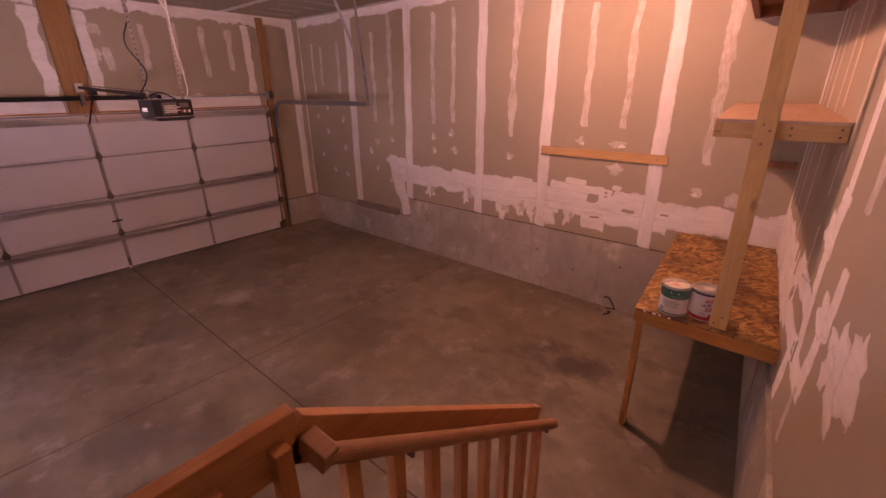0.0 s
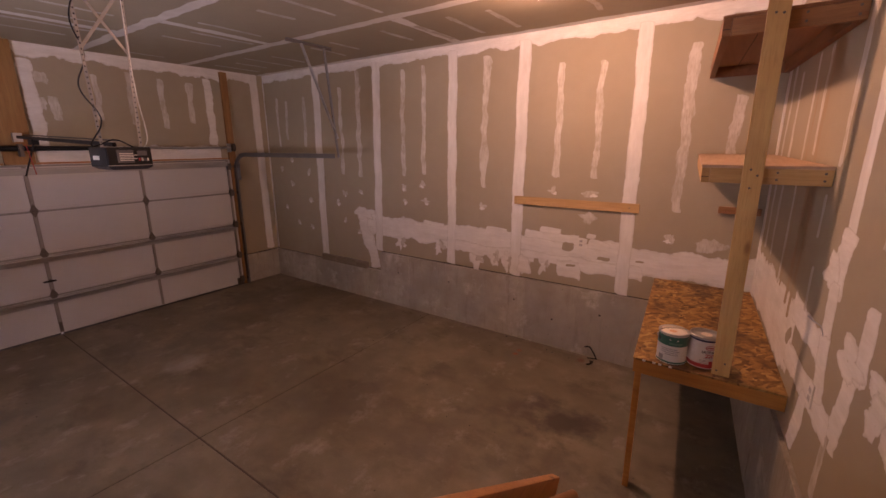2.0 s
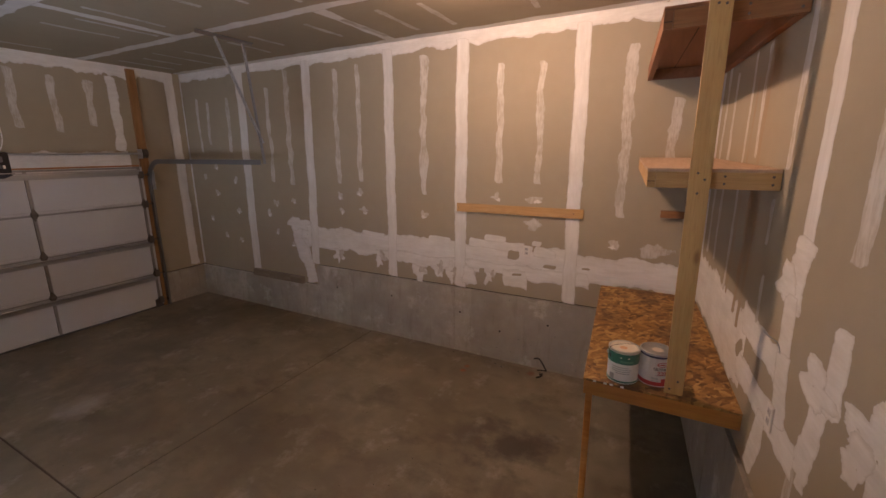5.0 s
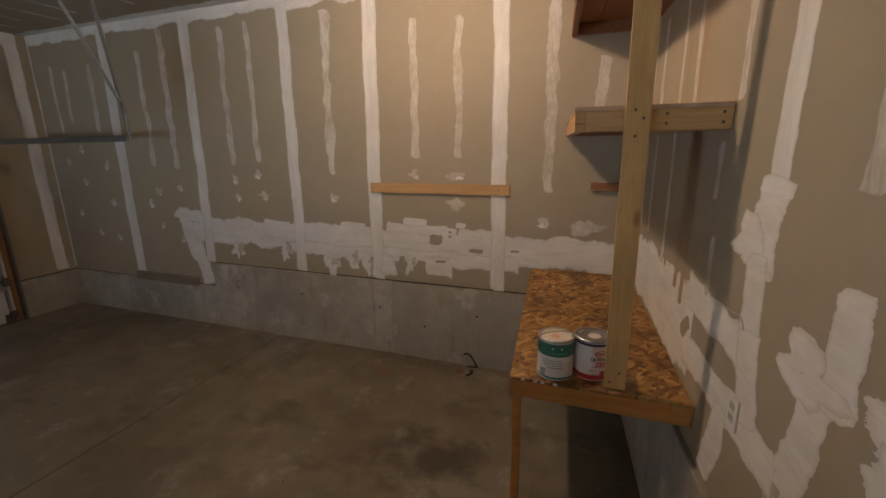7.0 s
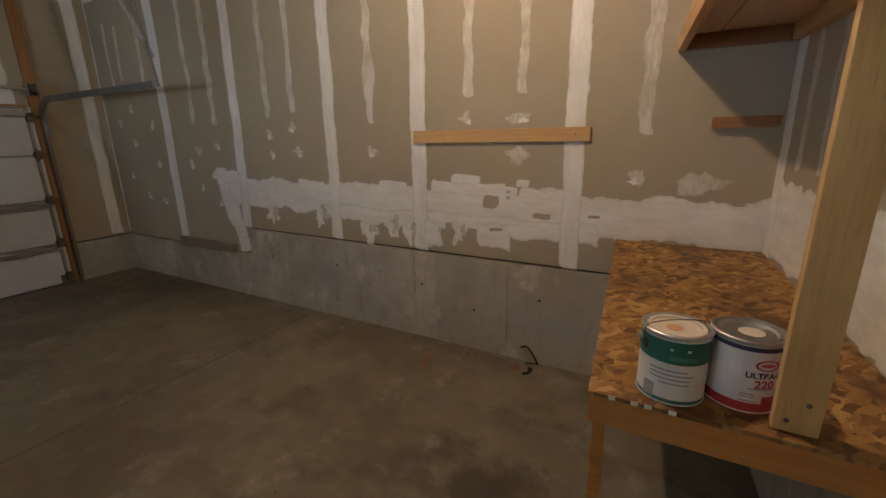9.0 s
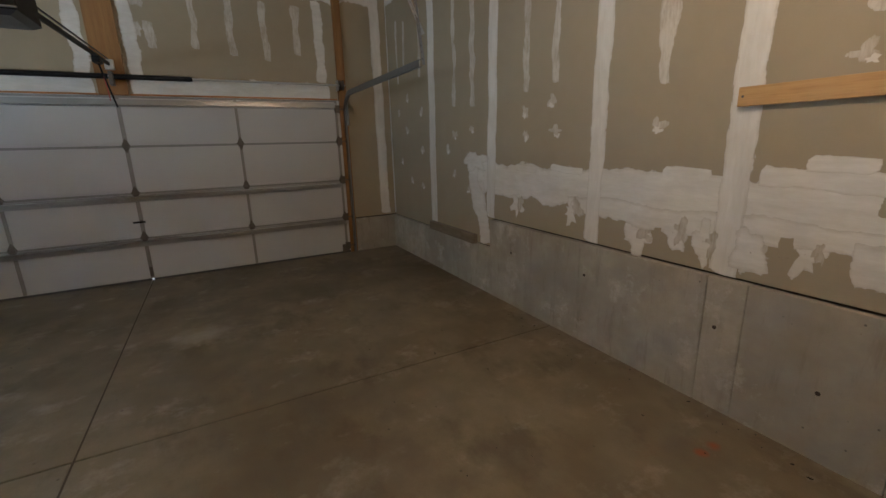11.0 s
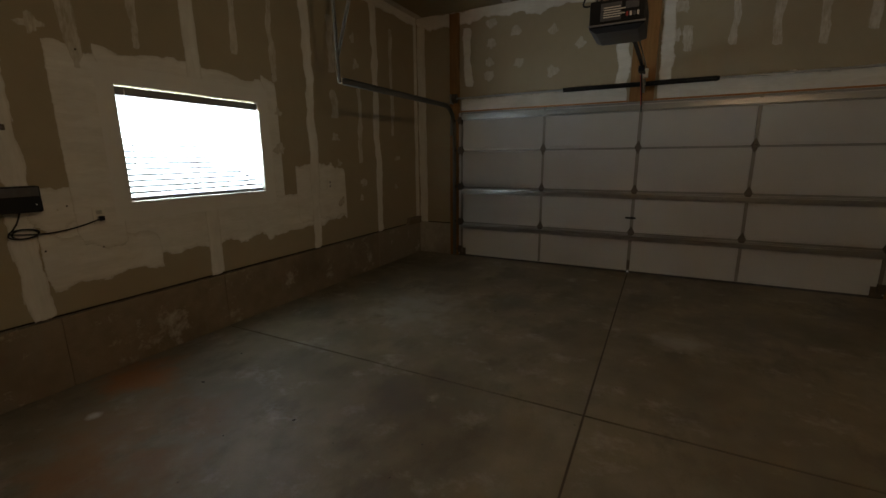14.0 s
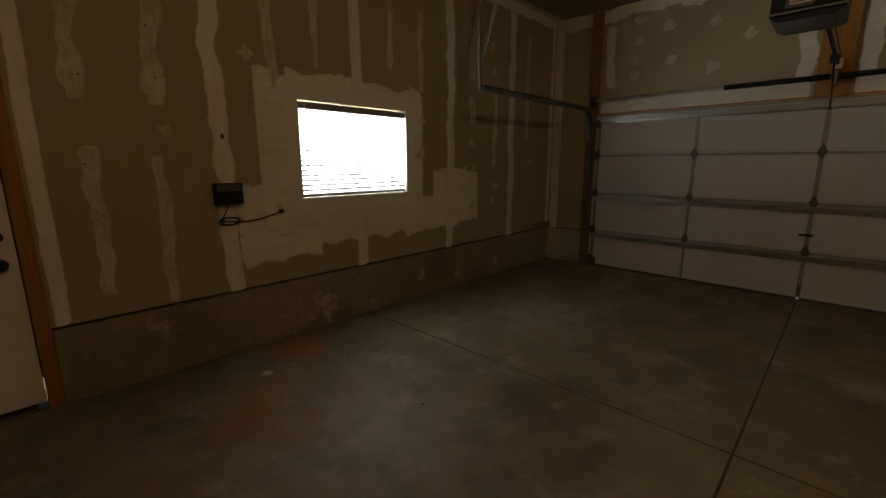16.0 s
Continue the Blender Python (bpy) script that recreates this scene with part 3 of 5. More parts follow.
for u0, u1, v, w in ((-1.84, -1.20, 1.35, 0.10), (-1.66, -1.40, 1.40, 0.07), (-1.14, -1.03, 1.39, 0.06), (-1.12, -0.88, 1.31, 0.09), (-1.20, -1.12, 1.32, 0.06), (-2.35, -2.05, 1.33, 0.07), (-3.3, -2.95, 1.32, 0.05), (-3.75, -3.45, 1.31, 0.05)):
    stroke("N", u0, v, u1, v - 0.015, w, MUD, 0.35)
swath("N", -1.45, -1.16, 1.05, 0.90, MUD, 0.02, 0.03)
for u, v1, w in ((-3.70, 0.90, 0.13), (-2.47, 0.84, 0.17), (-2.24, 0.90, 0.13), (-2.06, 0.86, 0.10), (-1.82, 0.84, 0.12), (-1.60, 0.92, 0.08), (-3.05, 0.92, 0.12)):
    dab("N", u, (1.06 + v1) / 2, w * 0.55, (1.10 - v1) * 0.42, MUD, 0.55)
    dab("N", u + 0.05, v1 + 0.10, w * 0.30, 0.05, MUD_THIN, 0.6)
stroke("N", -4.46, 1.38, -4.22, 0.50, 0.20, MUD, 0.5)
dab("N", -4.40, 1.34, 0.20, 0.09, MUD, 0.4)
dab("N", -4.24, 1.20, 0.12, 0.13, MUD, 0.4)
stroke("N", -4.30, 1.15, -4.20, 0.52, 0.15, MUD, 0.4)

for u0, v0, u1, v1, w in ((-1.40, 1.245, -1.25, 1.245, 0.085), (-1.02, 1.165, -0.87, 1.165, 0.035), (-0.64, 1.18, -0.55, 1.18, 0.02), (-1.34, 1.03, -1.22, 1.035, 0.03), (-2.37, 0.95, -2.31, 0.95, 0.10), (-1.71, 0.99, -1.64, 1.0, 0.10), (-2.62, 0.97, -2.57, 0.96, 0.07)):
    stroke("N", u0, v0, u1, v1, w, BARE, 0.4)

# south wall
WA0, WA1, WB0, WB1 = WX0 + 0.05, WX1 + 0.05, WZ0 + 0.03, WZ1 + 0.03
for u, w in ((-1.95, 0.13), (-3.18, 0.12), (-4.42, 0.12), (-5.62, 0.13)):
    if u == -3.18:
        stroke("S", u, ZC - 0.05, u, WB1 + 0.1, w)
        stroke("S", u, WB0 - 0.1, u, LOW + 0.03, w)
    else:
        stroke("S", u, ZC - 0.05, u - 0.02, LOW + 0.03, w, wobble=0.4)
stroke("S", XW + 0.06, ZC - 0.05, XW + 0.08, LOW + 0.03, 0.15)
swath("S", XW, XE, ZC + 0.03, ZC - 0.06, ragbot=0.04)
for u, v0, v1, w in ((-1.19, 2.75, 1.87, 0.11), (-1.20, 1.62, 0.66, 0.10), (-1.60, 2.75, 1.87, 0.13), (-1.55, 1.57, 0.53, 0.09), (-2.38, 3.0, 2.06, 0.10), (-2.78, 3.0, 2.27, 0.08), (-3.58, 3.05, 2.39, 0.08), (-3.98, 3.0, 2.22, 0.08),
                     (-4.82, 3.06, 2.44, 0.12), (-4.81, 2.28, 1.95, 0.13), (-5.28, 2.36, 1.44, 0.10), (-6.0, 3.2, 1.8, 0.09)):
    stroke("S", u, v0, u, v1, w * 0.85, MUD_THIN, 0.6)
for u, v in ((-4.82, 1.75), (-4.85, 1.45), (-5.2, 2.9), (-5.25, 2.6), (-5.3, 1.2), (-6.1, 1.5), (-6.05, 1.1), (-5.25, 1.0), (-2.2, 2.3), (-1.62, 1.72), (-4.0, 1.95), (-3.98, 1.6), (-4.85, 1.0)):
    dab("S", u, v, random.uniform(0.035, 0.055), random.uniform(0.035, 0.05), None, 0.5)
for a, b, c, d in ((-2.22, WA1 + 0.05, WB1 + 0.18, WB0 - 0.25), (WA0 - 0.05, -4.0, WB1 + 0.18, WB0 - 0.25)):
    swath("S", a, b, c, d, MUD, 0.06, 0.06)
swath("S", WA1 + 0.10, WA0 - 0.10, WB1 + 0.20, WB1 + 0.06, MUD, 0.05, 0.0)
swath("S", -2.1, -4.95, WB0 - 0.07, 0.80, MUD, 0.01, 0.07, 0.06)
swath("S", -4.15, -4.95, 1.42, 0.85, MUD, 0.10, 0.06)
swath("S", -2.02, -2.75, 1.0, 0.72, MUD, 0.1, 0.05)
dab("S", -2.15, 1.2, 0.12, 0.14, MUD)
stroke("S", MX0 + 0.05 - 0.17, 2.4, MX0 + 0.05 - 0.165, LOW + 0.04, 0.08)

# east wall
stroke("E", 2.19, ZC - 0.05, 2.20, 1.88, 0.11, MUD_V, 0.15)
stroke("E", 2.20, 1.98, 2.26, 1.66, 0.19, MUD, 0.35)
dab("E", 2.33, 1.76, 0.09, 0.09, MUD, 0.5)
stroke("E", 2.25, 1.74, 2.22, 1.40, 0.125, MUD, 0.3)
stroke("E", 2.23, 1.50, 2.19, 1.18, 0.16, MUD, 0.4)
stroke("E", YN - 0.06, ZC - 0.05, YN - 0.07, HIGH + 0.03, 0.14)
swath("E", YS, YN, ZC - 0.01, ZC - 0.09, ragbot=0.04)
for u, v0, v1, w in ((2.54, 2.92, 2.20, 0.075), (2.66, 2.08, 1.84, 0.06), (3.10, 2.85, 2.24, 0.07), (3.36, 2.85, 1.40, 0.06), (3.78, 2.8, 1.5, 0.08), (4.05, 2.9, 1.5, 0.08), (2.62, 1.72, 1.46, 0.05), (1.38, 2.8, 1.95, 0.10), (0.98, 2.8, 1.8, 0.10), (0.58, 2.8, 1.8, 0.10)):
    stroke("E", u, v0, u, v1, w * 0.85, MUD_THIN, 0.5)
stroke("E", 1.785, ZC - 0.05, 1.81, 1.95, 0.105, MUD_THIN, 0.2)
for u, v0, v1, w in ((2.92, 2.1, 1.30, 0.05), (3.04, 2.85, 1.35, 0.06), (3.26, 2.7, 1.4, 0.045)):
    stroke("E", u - 0.02, v0, u + 0.02, v1, w, DRIP, 0.5)
swath("E", 4.3, 2.72, 1.43, 1.06, MUD, 0.06, 0.05, 0.04)
swath("E", 2.85, 2.24, 1.475, 1.375, MUD, 0.03, 0.03)
stroke("E", 2.85, 1.165, 1.95, 1.185, 0.15, MUD, 0.3)
stroke("E", 2.34, 1.16, 2.40, 0.79, 0.12, MUD, 0.45)
stroke("E", 2.88, 1.20, 2.76, 1.30, 0.07, BARE, 0.4)
stroke("E", 1.825, 1.77, 1.80, 1.46, 0.12, MUD, 0.3)
dab("E", 1.93, 1.51, 0.11, 0.065, MUD, 0.45)
stroke("E", 1.87, 1.50, 1.94, 1.12, 0.13, MUD, 0.4)
stroke("E", 1.95, 1.18, 1.98, 0.84, 0.07, MUD_THIN, 0.5)
dab("E", 1.53, 1.52, 0.13, 0.12, MUD, 0.5)
dab("E", 1.36, 1.60, 0.10, 0.13, MUD, 0.4)
dab("E", 1.60, 1.44, 0.07, 0.07, MUD, 0.5)

for u, v in ((-1.17, 1.50), (-1.22, 1.18), (-1.58, 2.36), (-1.60, 2.05), (-1.21, 2.02), (-1.56, 1.02), (-2.40, 2.2), (-2.36, 0.92), (-2.2, 1.22), (-3.96, 2.3), (-2.05, 0.95)):
    p = FRAMES["S"][1](u, v, 0.0)
    part("screw_dimple", tube(bmesh.new(), (p[0], YS - 0.001, p[2]), (p[0], YS + 0.0022, p[2]), 0.006, n=10), RECESS, wall_south)

# west wall
stroke("W", YS + 0.08, ZC - 0.05, YS + 0.08, LOW + 0.03, 0.14)
stroke("W", YN - 0.08, ZC - 0.05, YN - 0.08, LOW + 0.03, 0.14)
swath("W", YS, 1.05, ZC + 0.05, ZC - 0.08, ragbot=0.08)
swath("W", 1.34, YN, ZC + 0.05, ZC - 0.08, ragbot=0.08)
swath("W", DY0, 1.04, 2.33, 2.14, MUD, 0.03, 0.01)
swath("W", 1.35, DY1, 2.33, 2.14, MUD, 0.03, 0.01)
for u, v0, v1, w in ((2.07, 3.25, 2.67, 0.07), (2.46, 3.32, 2.62, 0.08), (2.84, 3.28, 2.58, 0.08), (3.23, 3.27, 2.67, 0.09), (1.63, 2.95, 2.65, 0.10), (-1.1, 3.3, 2.5, 0.12), (1.43, 3.35, 2.35, 0.13), (0.97, 3.35, 2.35, 0.15), (DY1 - 0.1, 3.35, 2.35, 0.12)):
    stroke("W", u, v0, u, v1, w, MUD if w > 0.11 else MUD_THIN, 0.4)
for u, v in ((1.55, 3.15), (1.5, 2.85), (-0.75, 3.3), (-0.75, 3.05), (-0.78, 2.8), (-0.4, 3.15), (-0.35, 2.75), (0.1, 3.1), (0.1, 2.6), (0.45, 2.9), (-0.78, 2.62)):
    dab("W", u, v, 0.06, 0.06, MUD_THIN)

# ceiling
for a in ((XW, 3.12, XE, 3.12), (XW, 1.9, XE, 1.9), (XW, 0.68, XE, 0.68), (XW, -0.54, XE, -0.54)):
    stroke("C", *a, 0.12, MUD, 0.3)
for u, v0, v1 in ((-2.75, YN, 3.12), (-4.6, 3.12, 1.9), (-1.0, 3.12, 1.9), (-2.75, 1.9, 0.68), (-5.4, 1.9, 0.68), (-4.6, 0.68, -0.54)):
    stroke("C", u, v0, u, v1, 0.12, MUD, 0.3)
for k in range(17):
    for v0 in (3.35, 2.15, 0.95, -0.3):
        if random.random() < 0.75:
            u = XW + 0.35 + k * 0.407
            stroke("C", u, v0 + random.uniform(0, 0.15), u + 0.02, v0 + random.uniform(0.5, 0.85), 0.06, MUD_THIN, 0.5)
for lo, hi in ((YN - 0.09, YN), (YS, YS + 0.09)):
    swath("C", XW, XE, hi, lo, MUD, 0.0, 0.03)

off_square(wall_east, scene.objects["foundation_east"])

# ---- garage door ----
def garage_door():
    root = thing("garage_door", (XW, JY, 0), "white sectional garage door, closed, with galvanised stiles and struts", "garage door")
    x0, x1 = XW + 0.002, XW + 0.045
    levels = (0.026, 0.532, 1.056, 1.580, 2.112)
    stiles = (DY0 + 0.03, 0.014, JY, 2.337, DY1 - 0.03)
    for k, (a, b) in enumerate(zip(levels, levels[1:])):
        bm = bmesh.new()
        box(bm, x0, DY0 - 0.022, a + (0.0005 if k == 0 else 0.0035), x1 - 0.012, DY1 + 0.022, b - 0.0035, 0.002)
        sec = part("section", bm, DOOR_WHITE, root)
        for p, q in zip(stiles, stiles[1:]):
            part("panel", B(x1 - 0.012, p + 0.02, a + 0.03, x1 - 0.004, q - 0.02, b - 0.03, 0.004), DOOR_WHITE, sec)
        for z in (a + 0.012, b - 0.012):
            part("section_rail", B(x1 - 0.012, DY0 + 0.02, z - 0.011, x1, DY1 - 0.02, z + 0.011, 0.002), DOOR_WHITE if z < b - 0.1 else STRAP, sec)
        for s in stiles:
            w = 0.020 if abs(s - JY) < 0.1 else 0.016
            part("stile", B(x1 - 0.011, s - w, a + 0.004, x1 + 0.003, s + w, b - 0.004, 0.002), STILE, sec)
    for z in levels[1:4]:
        part("joint_lip", B(x0 + 0.002, DY0 - 0.02, z - 0.006, x0 + 0.012, DY1 + 0.02, z + 0.006), BLACK, root)
    # stiffening struts
    for z in (0.466, 0.990, 2.035):
        bm = bmesh.new()
        box(bm, x1 + 0.001, DY0 + 0.03, z - 0.040, x1 + 0.005, DY1 - 0.03, z - 0.022)
        box(bm, x1 + 0.001, DY0 + 0.03, z + 0.022, x1 + 0.005, DY1 - 0.03, z + 0.040)
        box(bm, x1 + 0.001, DY0 + 0.03, z - 0.024, x1 + 0.044, DY1 - 0.03, z - 0.021)
        box(bm, x1 + 0.001, DY0 + 0.03, z + 0.021, x1 + 0.044, DY1 - 0.03, z + 0.024)
        box(bm, x1 + 0.041, DY0 + 0.03, z - 0.024, x1 + 0.044, DY1 - 0.03, z + 0.024, 0.001)
        part("strut", bm, STRUT, root)
    for z in levels[1:4]:
        for s in stiles:
            bm = bmesh.new()
            edge = [(s, z - 0.080), (s + 0.018, z - 0.050), (s + 0.042, z), (s + 0.018, z + 0.050), (s, z + 0.080), (s - 0.018, z + 0.050), (s - 0.042, z), (s - 0.018, z - 0.050)]
            back, front = ([bm.verts.new((x, p, q)) for p, q in edge] for x in (x1 + 0.0035, x1 + 0.010))
            bm.faces.new(front)
            bm.faces.new(back[::-1])
            for i in range(8):
                bm.faces.new((back[i], back[(i + 1) % 8], front[(i + 1) % 8], front[i]))
            h = part("hinge", bm, RUSTY, root)
            bm = tube(bmesh.new(), (x1 + 0.014, s - 0.034, z), (x1 + 0.014, s + 0.034, z), 0.009, n=10)
            box(bm, x1 + 0.006, s - 0.03, z - 0.022, x1 + 0.030, s - 0.024, z + 0.012)
            box(bm, x1 + 0.006, s + 0.024, z - 0.022, x1 + 0.030, s + 0.030, z + 0.012)
            part("hinge_knuckle", bm, RUSTY, h)
    for s, sg in ((DY0 + 0.02, -1), (DY1 - 0.02, 1)):
        for z in (0.11,) + levels[1:4] + (2.00,):
            bm = tube(bmesh.new(), (x1 + 0.03, s, z), (x1 + 0.03, s + sg * 0.11, z), 0.006, n=8)
            tube(bm, (x1 + 0.03, s + sg * 0.085, z), (x1 + 0.03, s + sg * 0.107, z), 0.023, n=14)
            part("roller", bm, RUSTY, root)
            part("roller_bracket", B(x1 + 0.002, s - 0.035, z - 0.05, x1 + 0.045, s + 0.03, z + 0.05, 0.006), RUSTY, root)
    # lock bolt and lifting bracket
    bm = beam(bmesh.new(), (x1 + 0.05, JY - 0.075, 0.72), (x1 + 0.05, JY + 0.045, 0.72), 0.022, 0.02)
    tube(bm, (x1, JY, 0.72), (x1 + 0.055, JY, 0.72), 0.014, n=12)
    part("lock_handle", bm, BLACK, root)
    # weather seal, worn through at the middle joint
    for a, b in ((DY0 - 0.02, JY - 0.014), (JY + 0.014, DY1 + 0.02)):
        part("bottom_seal", B(x0 + 0.004, a, -0.003, x1 - 0.008, b, 0.031, 0.003), SEAL, root)
    part("bottom_bracket", B(x1, JY - 0.016, 0.05, x1 + 0.012, JY + 0.016, 0.17, 0.003), RUSTY, root)
    for s in (DY0 + 0.05, DY1 - 0.05):
        part("corner_bracket", B(x1, s - 0.05, 0.015, x1 + 0.012, s + 0.05, 0.13, 0.004), RUSTY, root)


STRUT = simple("galvanised_strut", (0.30, 0.30, 0.295), (0.46, 0.46, 0.45), 9, 0.33, 0.85, 0.06, 60, 0.5, (1, 0.15, 1))
STRAP = simple("punched_strap", (0.24, 0.235, 0.225), (0.36, 0.35, 0.335), 30, 0.5, 0.6, 0.05)
SEAL = simple("grey_rubber", (0.05, 0.048, 0.045), (0.11, 0.105, 0.10), 12, 0.8)
DULL = simple("dull_galvanised", (0.15, 0.15, 0.147), (0.25, 0.25, 0.243), 6, 0.45, 0.75, 0.05)
STILE = simple("grey_stile", (0.22, 0.205, 0.185), (0.34, 0.32, 0.295), 9, 0.45, 0.6, 0.05)
garage_door()


def bent_track(name, y, xend, zrun, label):
    """Vertical track, bend and horizontal run as one C-shaped channel."""
    root = thing(name, (XW + 0.08, y, 0), label, "door track", "garage door tracks")
    xv, r = XW + 0.075, 0.30
    pts = [Vector((xv, y, 0.01)), Vector((xv, y, zrun - r))]
    for k in range(1, 9):
        a = math.pi / 2 * k / 8
        pts.append(Vector((xv + r * (1 - math.cos(a)), y, zrun - r + r * math.sin(a))))
    pts.append(Vector((xend, y, zrun)))
    bm = bmesh.new()
    prof = ((-0.03, 0.014), (-0.03, -0.014), (0.03, -0.014), (0.03, 0.014))
    rings = []
    for k, p in enumerate(pts):
        d = (pts[min(k + 1, len(pts) - 1)] - pts[max(k - 1, 0)]).normalized()
        nrm = Vector((d.z, 0, -d.x))
        rings.append([bm.verts.new(p + nrm * u + Vector((0, v, 0))) for u, v in prof])
    for a, b in zip(rings, rings[1:]):
        for i in range(3):
            bm.faces.new((a[i], a[i + 1], b[i + 1], b[i]))
    ob = part("track", bm, DULL, root)
    sol = ob.modifiers.new("thick", "SOLIDIFY")
    sol.thickness = 0.003
    sg = 1 if y > JY else -1
    for z in (0.12, 0.8, 1.5):
        part("jamb_bracket", B(XW + 0.04, y + sg * 0.012, z, XW + 0.10, y + sg * 0.018, z + 0.09, 0.001), RUSTY, root)
    part("flag_bracket", B(XW + 0.042, y + sg * 0.013, zrun - 0.40, XW + 0.18, y + sg * 0.018, zrun - 0.12, 0.002), GALV, root)
    return root


TEND, TZ = -4.26, 2.187
TN, TS = 3.68, -1.29
bent_track("door_track", TN, TEND, TZ, "galvanised steel door track with a curved corner")
bent_track("door_track", TS, TEND, TZ, "galvanised steel door track with a curved corner")


def track_hanger(y, sg, cx, lo, hi, top, brace):
    """Ceiling angle at cx from lo to hi inside the track's line; drop and brace start at top and brace."""
    root = thing("track_hanger", (TEND, y, ZC), "galvanised punched-angle hanger from ceiling to door track", "hanger", "track hangers")
    ya, yb = sorted((y - sg * lo, y - sg * hi))
    bm = beam(bmesh.new(), (cx, ya, ZC - 0.006), (cx, yb, ZC - 0.006), 0.035, 0.005)
    box(bm, cx - 0.015, ya, ZC - 0.036, cx - 0.010, yb, ZC - 0.004)
    part("ceiling_angle", bm, DULL, root)
    for a, b, nm in (((cx, y - sg * top, ZC - 0.03), (TEND + 0.03, y + sg * 0.018, TZ - 0.02), "drop_angle"), ((cx, y - sg * brace, ZC - 0.03), (TEND + 0.03, y + sg * 0.020, TZ + 0.22), "diagonal_brace")):
        a, b = Vector(a), Vector(b)
        bm = beam(bmesh.new(), a, b, 0.030, 0.003, 0.0, up=(1, 0, 0))
        beam(bm, a + Vector((0.014, 0, 0)), b + Vector((0.014, 0, 0)), 0.003, 0.028, 0.0, up=(1, 0, 0))
        arm = part(nm, bm, GALV if nm == "diagonal_brace" else STRAP, root)
        d = (b - a)
        n = int(d.length / 0.05)
        hm = bmesh.new()
        for k in range(1, n):
            p = a + d * (k / n)
            tube(hm, p + Vector((0.0026, 0, 0)), p - Vector((0.0026, 0, 0)), 0.006, n=8)
        tagged(part("punched_holes", hm, BLACK, arm), kind="stuff")


track_hanger(TN, 1, TEND + 0.11, 0.69, 0.05, 0.18, 0.50)
track_hanger(TS, -1, TEND + 0.14, 0.72, -0.05, 0.03, 0.45)

# torsion rod and springs
_rod = thing("torsion_spring", (XW + 0.1, JY, 2.298), "black torsion springs on a galvanised rod above the door", "torsion spring")
RZ, RX = 2.298, XW + 0.11
part("rod", tube(bmesh.new(), (RX, DY0 - 0.10, RZ), (RX, DY1 + 0.10, RZ), 0.0127, n=14), GALV, _rod, smooth=False)
for a, b in ((0.295, JY - 0.025), (JY + 0.025, 1.885)):
    bm = bmesh.new()
    n = int((b - a) / 0.014)
    for k in range(n):
        y = a + (b - a) * k / n
        tube(bm, (RX, y, RZ), (RX, y + 0.011, RZ), 0.027, n=14)
    tube(bm, (RX, a, RZ), (RX, b, RZ), 0.025, n=14)
    part("coil", bm, BLACK, _rod)
    part("winding_cone", tube(bmesh.new(), (RX, a - 0.04 if a < JY - 0.1 else b, RZ), (RX, a if a < JY - 0.1 else b + 0.04, RZ), 0.03, 0.022), BLACK, _rod)
for y in (DY0 - 0.05, DY1 + 0.05):
    bm = tube(bmesh.new(), (RX, y - 0.02, RZ), (RX, y + 0.02, RZ), 0.055, n=24)
    tube(bm, (RX, y - 0.026, RZ), (RX, y - 0.02, RZ), 0.064, n=24)
    tube(bm, (RX, y + 0.02, RZ), (RX, y + 0.026, RZ), 0.064, n=24)
    part("cable_drum", bm, RUSTY, _rod)
    part("bearing_plate", B(XW + 0.042, y - 0.055, RZ - 0.07, XW + 0.16, y - 0.050, RZ + 0.06, 0.002), GALV, _rod)
part("centre_bearing", B(XW + 0.042, JY - 0.02, RZ - 0.09, RX + 0.03, JY + 0.02, RZ + 0.05, 0.006), RUSTY, _rod)

# jamb boards
for y0, y1, z0, z1, nm in ((DY0 - 0.165, DY0 - 0.024, 0.0, ZC - 0.03, "jamb_board"), (DY1 + 0.024, DY1 + 0.13, 0.0, ZC - 0.03, "jamb_board"), (1.025, 1.29, 2.118, ZC, "spring_board")):
    tagged(part(nm, B(XW - 0.001, y0, z0, XW + 0.04, y1, z1, 0.003), CEDAR), "brown-stained wooden board beside or above the garage door", "trim", kind="structure")
tagged(part("header_trim", B(XW, DY0, 2.118, XW + 0.022, 1.015, 2.136, 0.002), CEDAR_Y), "thin brown wooden strip along the door head", "trim", kind="structure")
tagged(part("header_trim", B(XW, 1.30, 2.118, XW + 0.022, DY1, 2.136, 0.002), CEDAR_Y), "thin brown wooden strip along the door head", "trim", kind="structure")


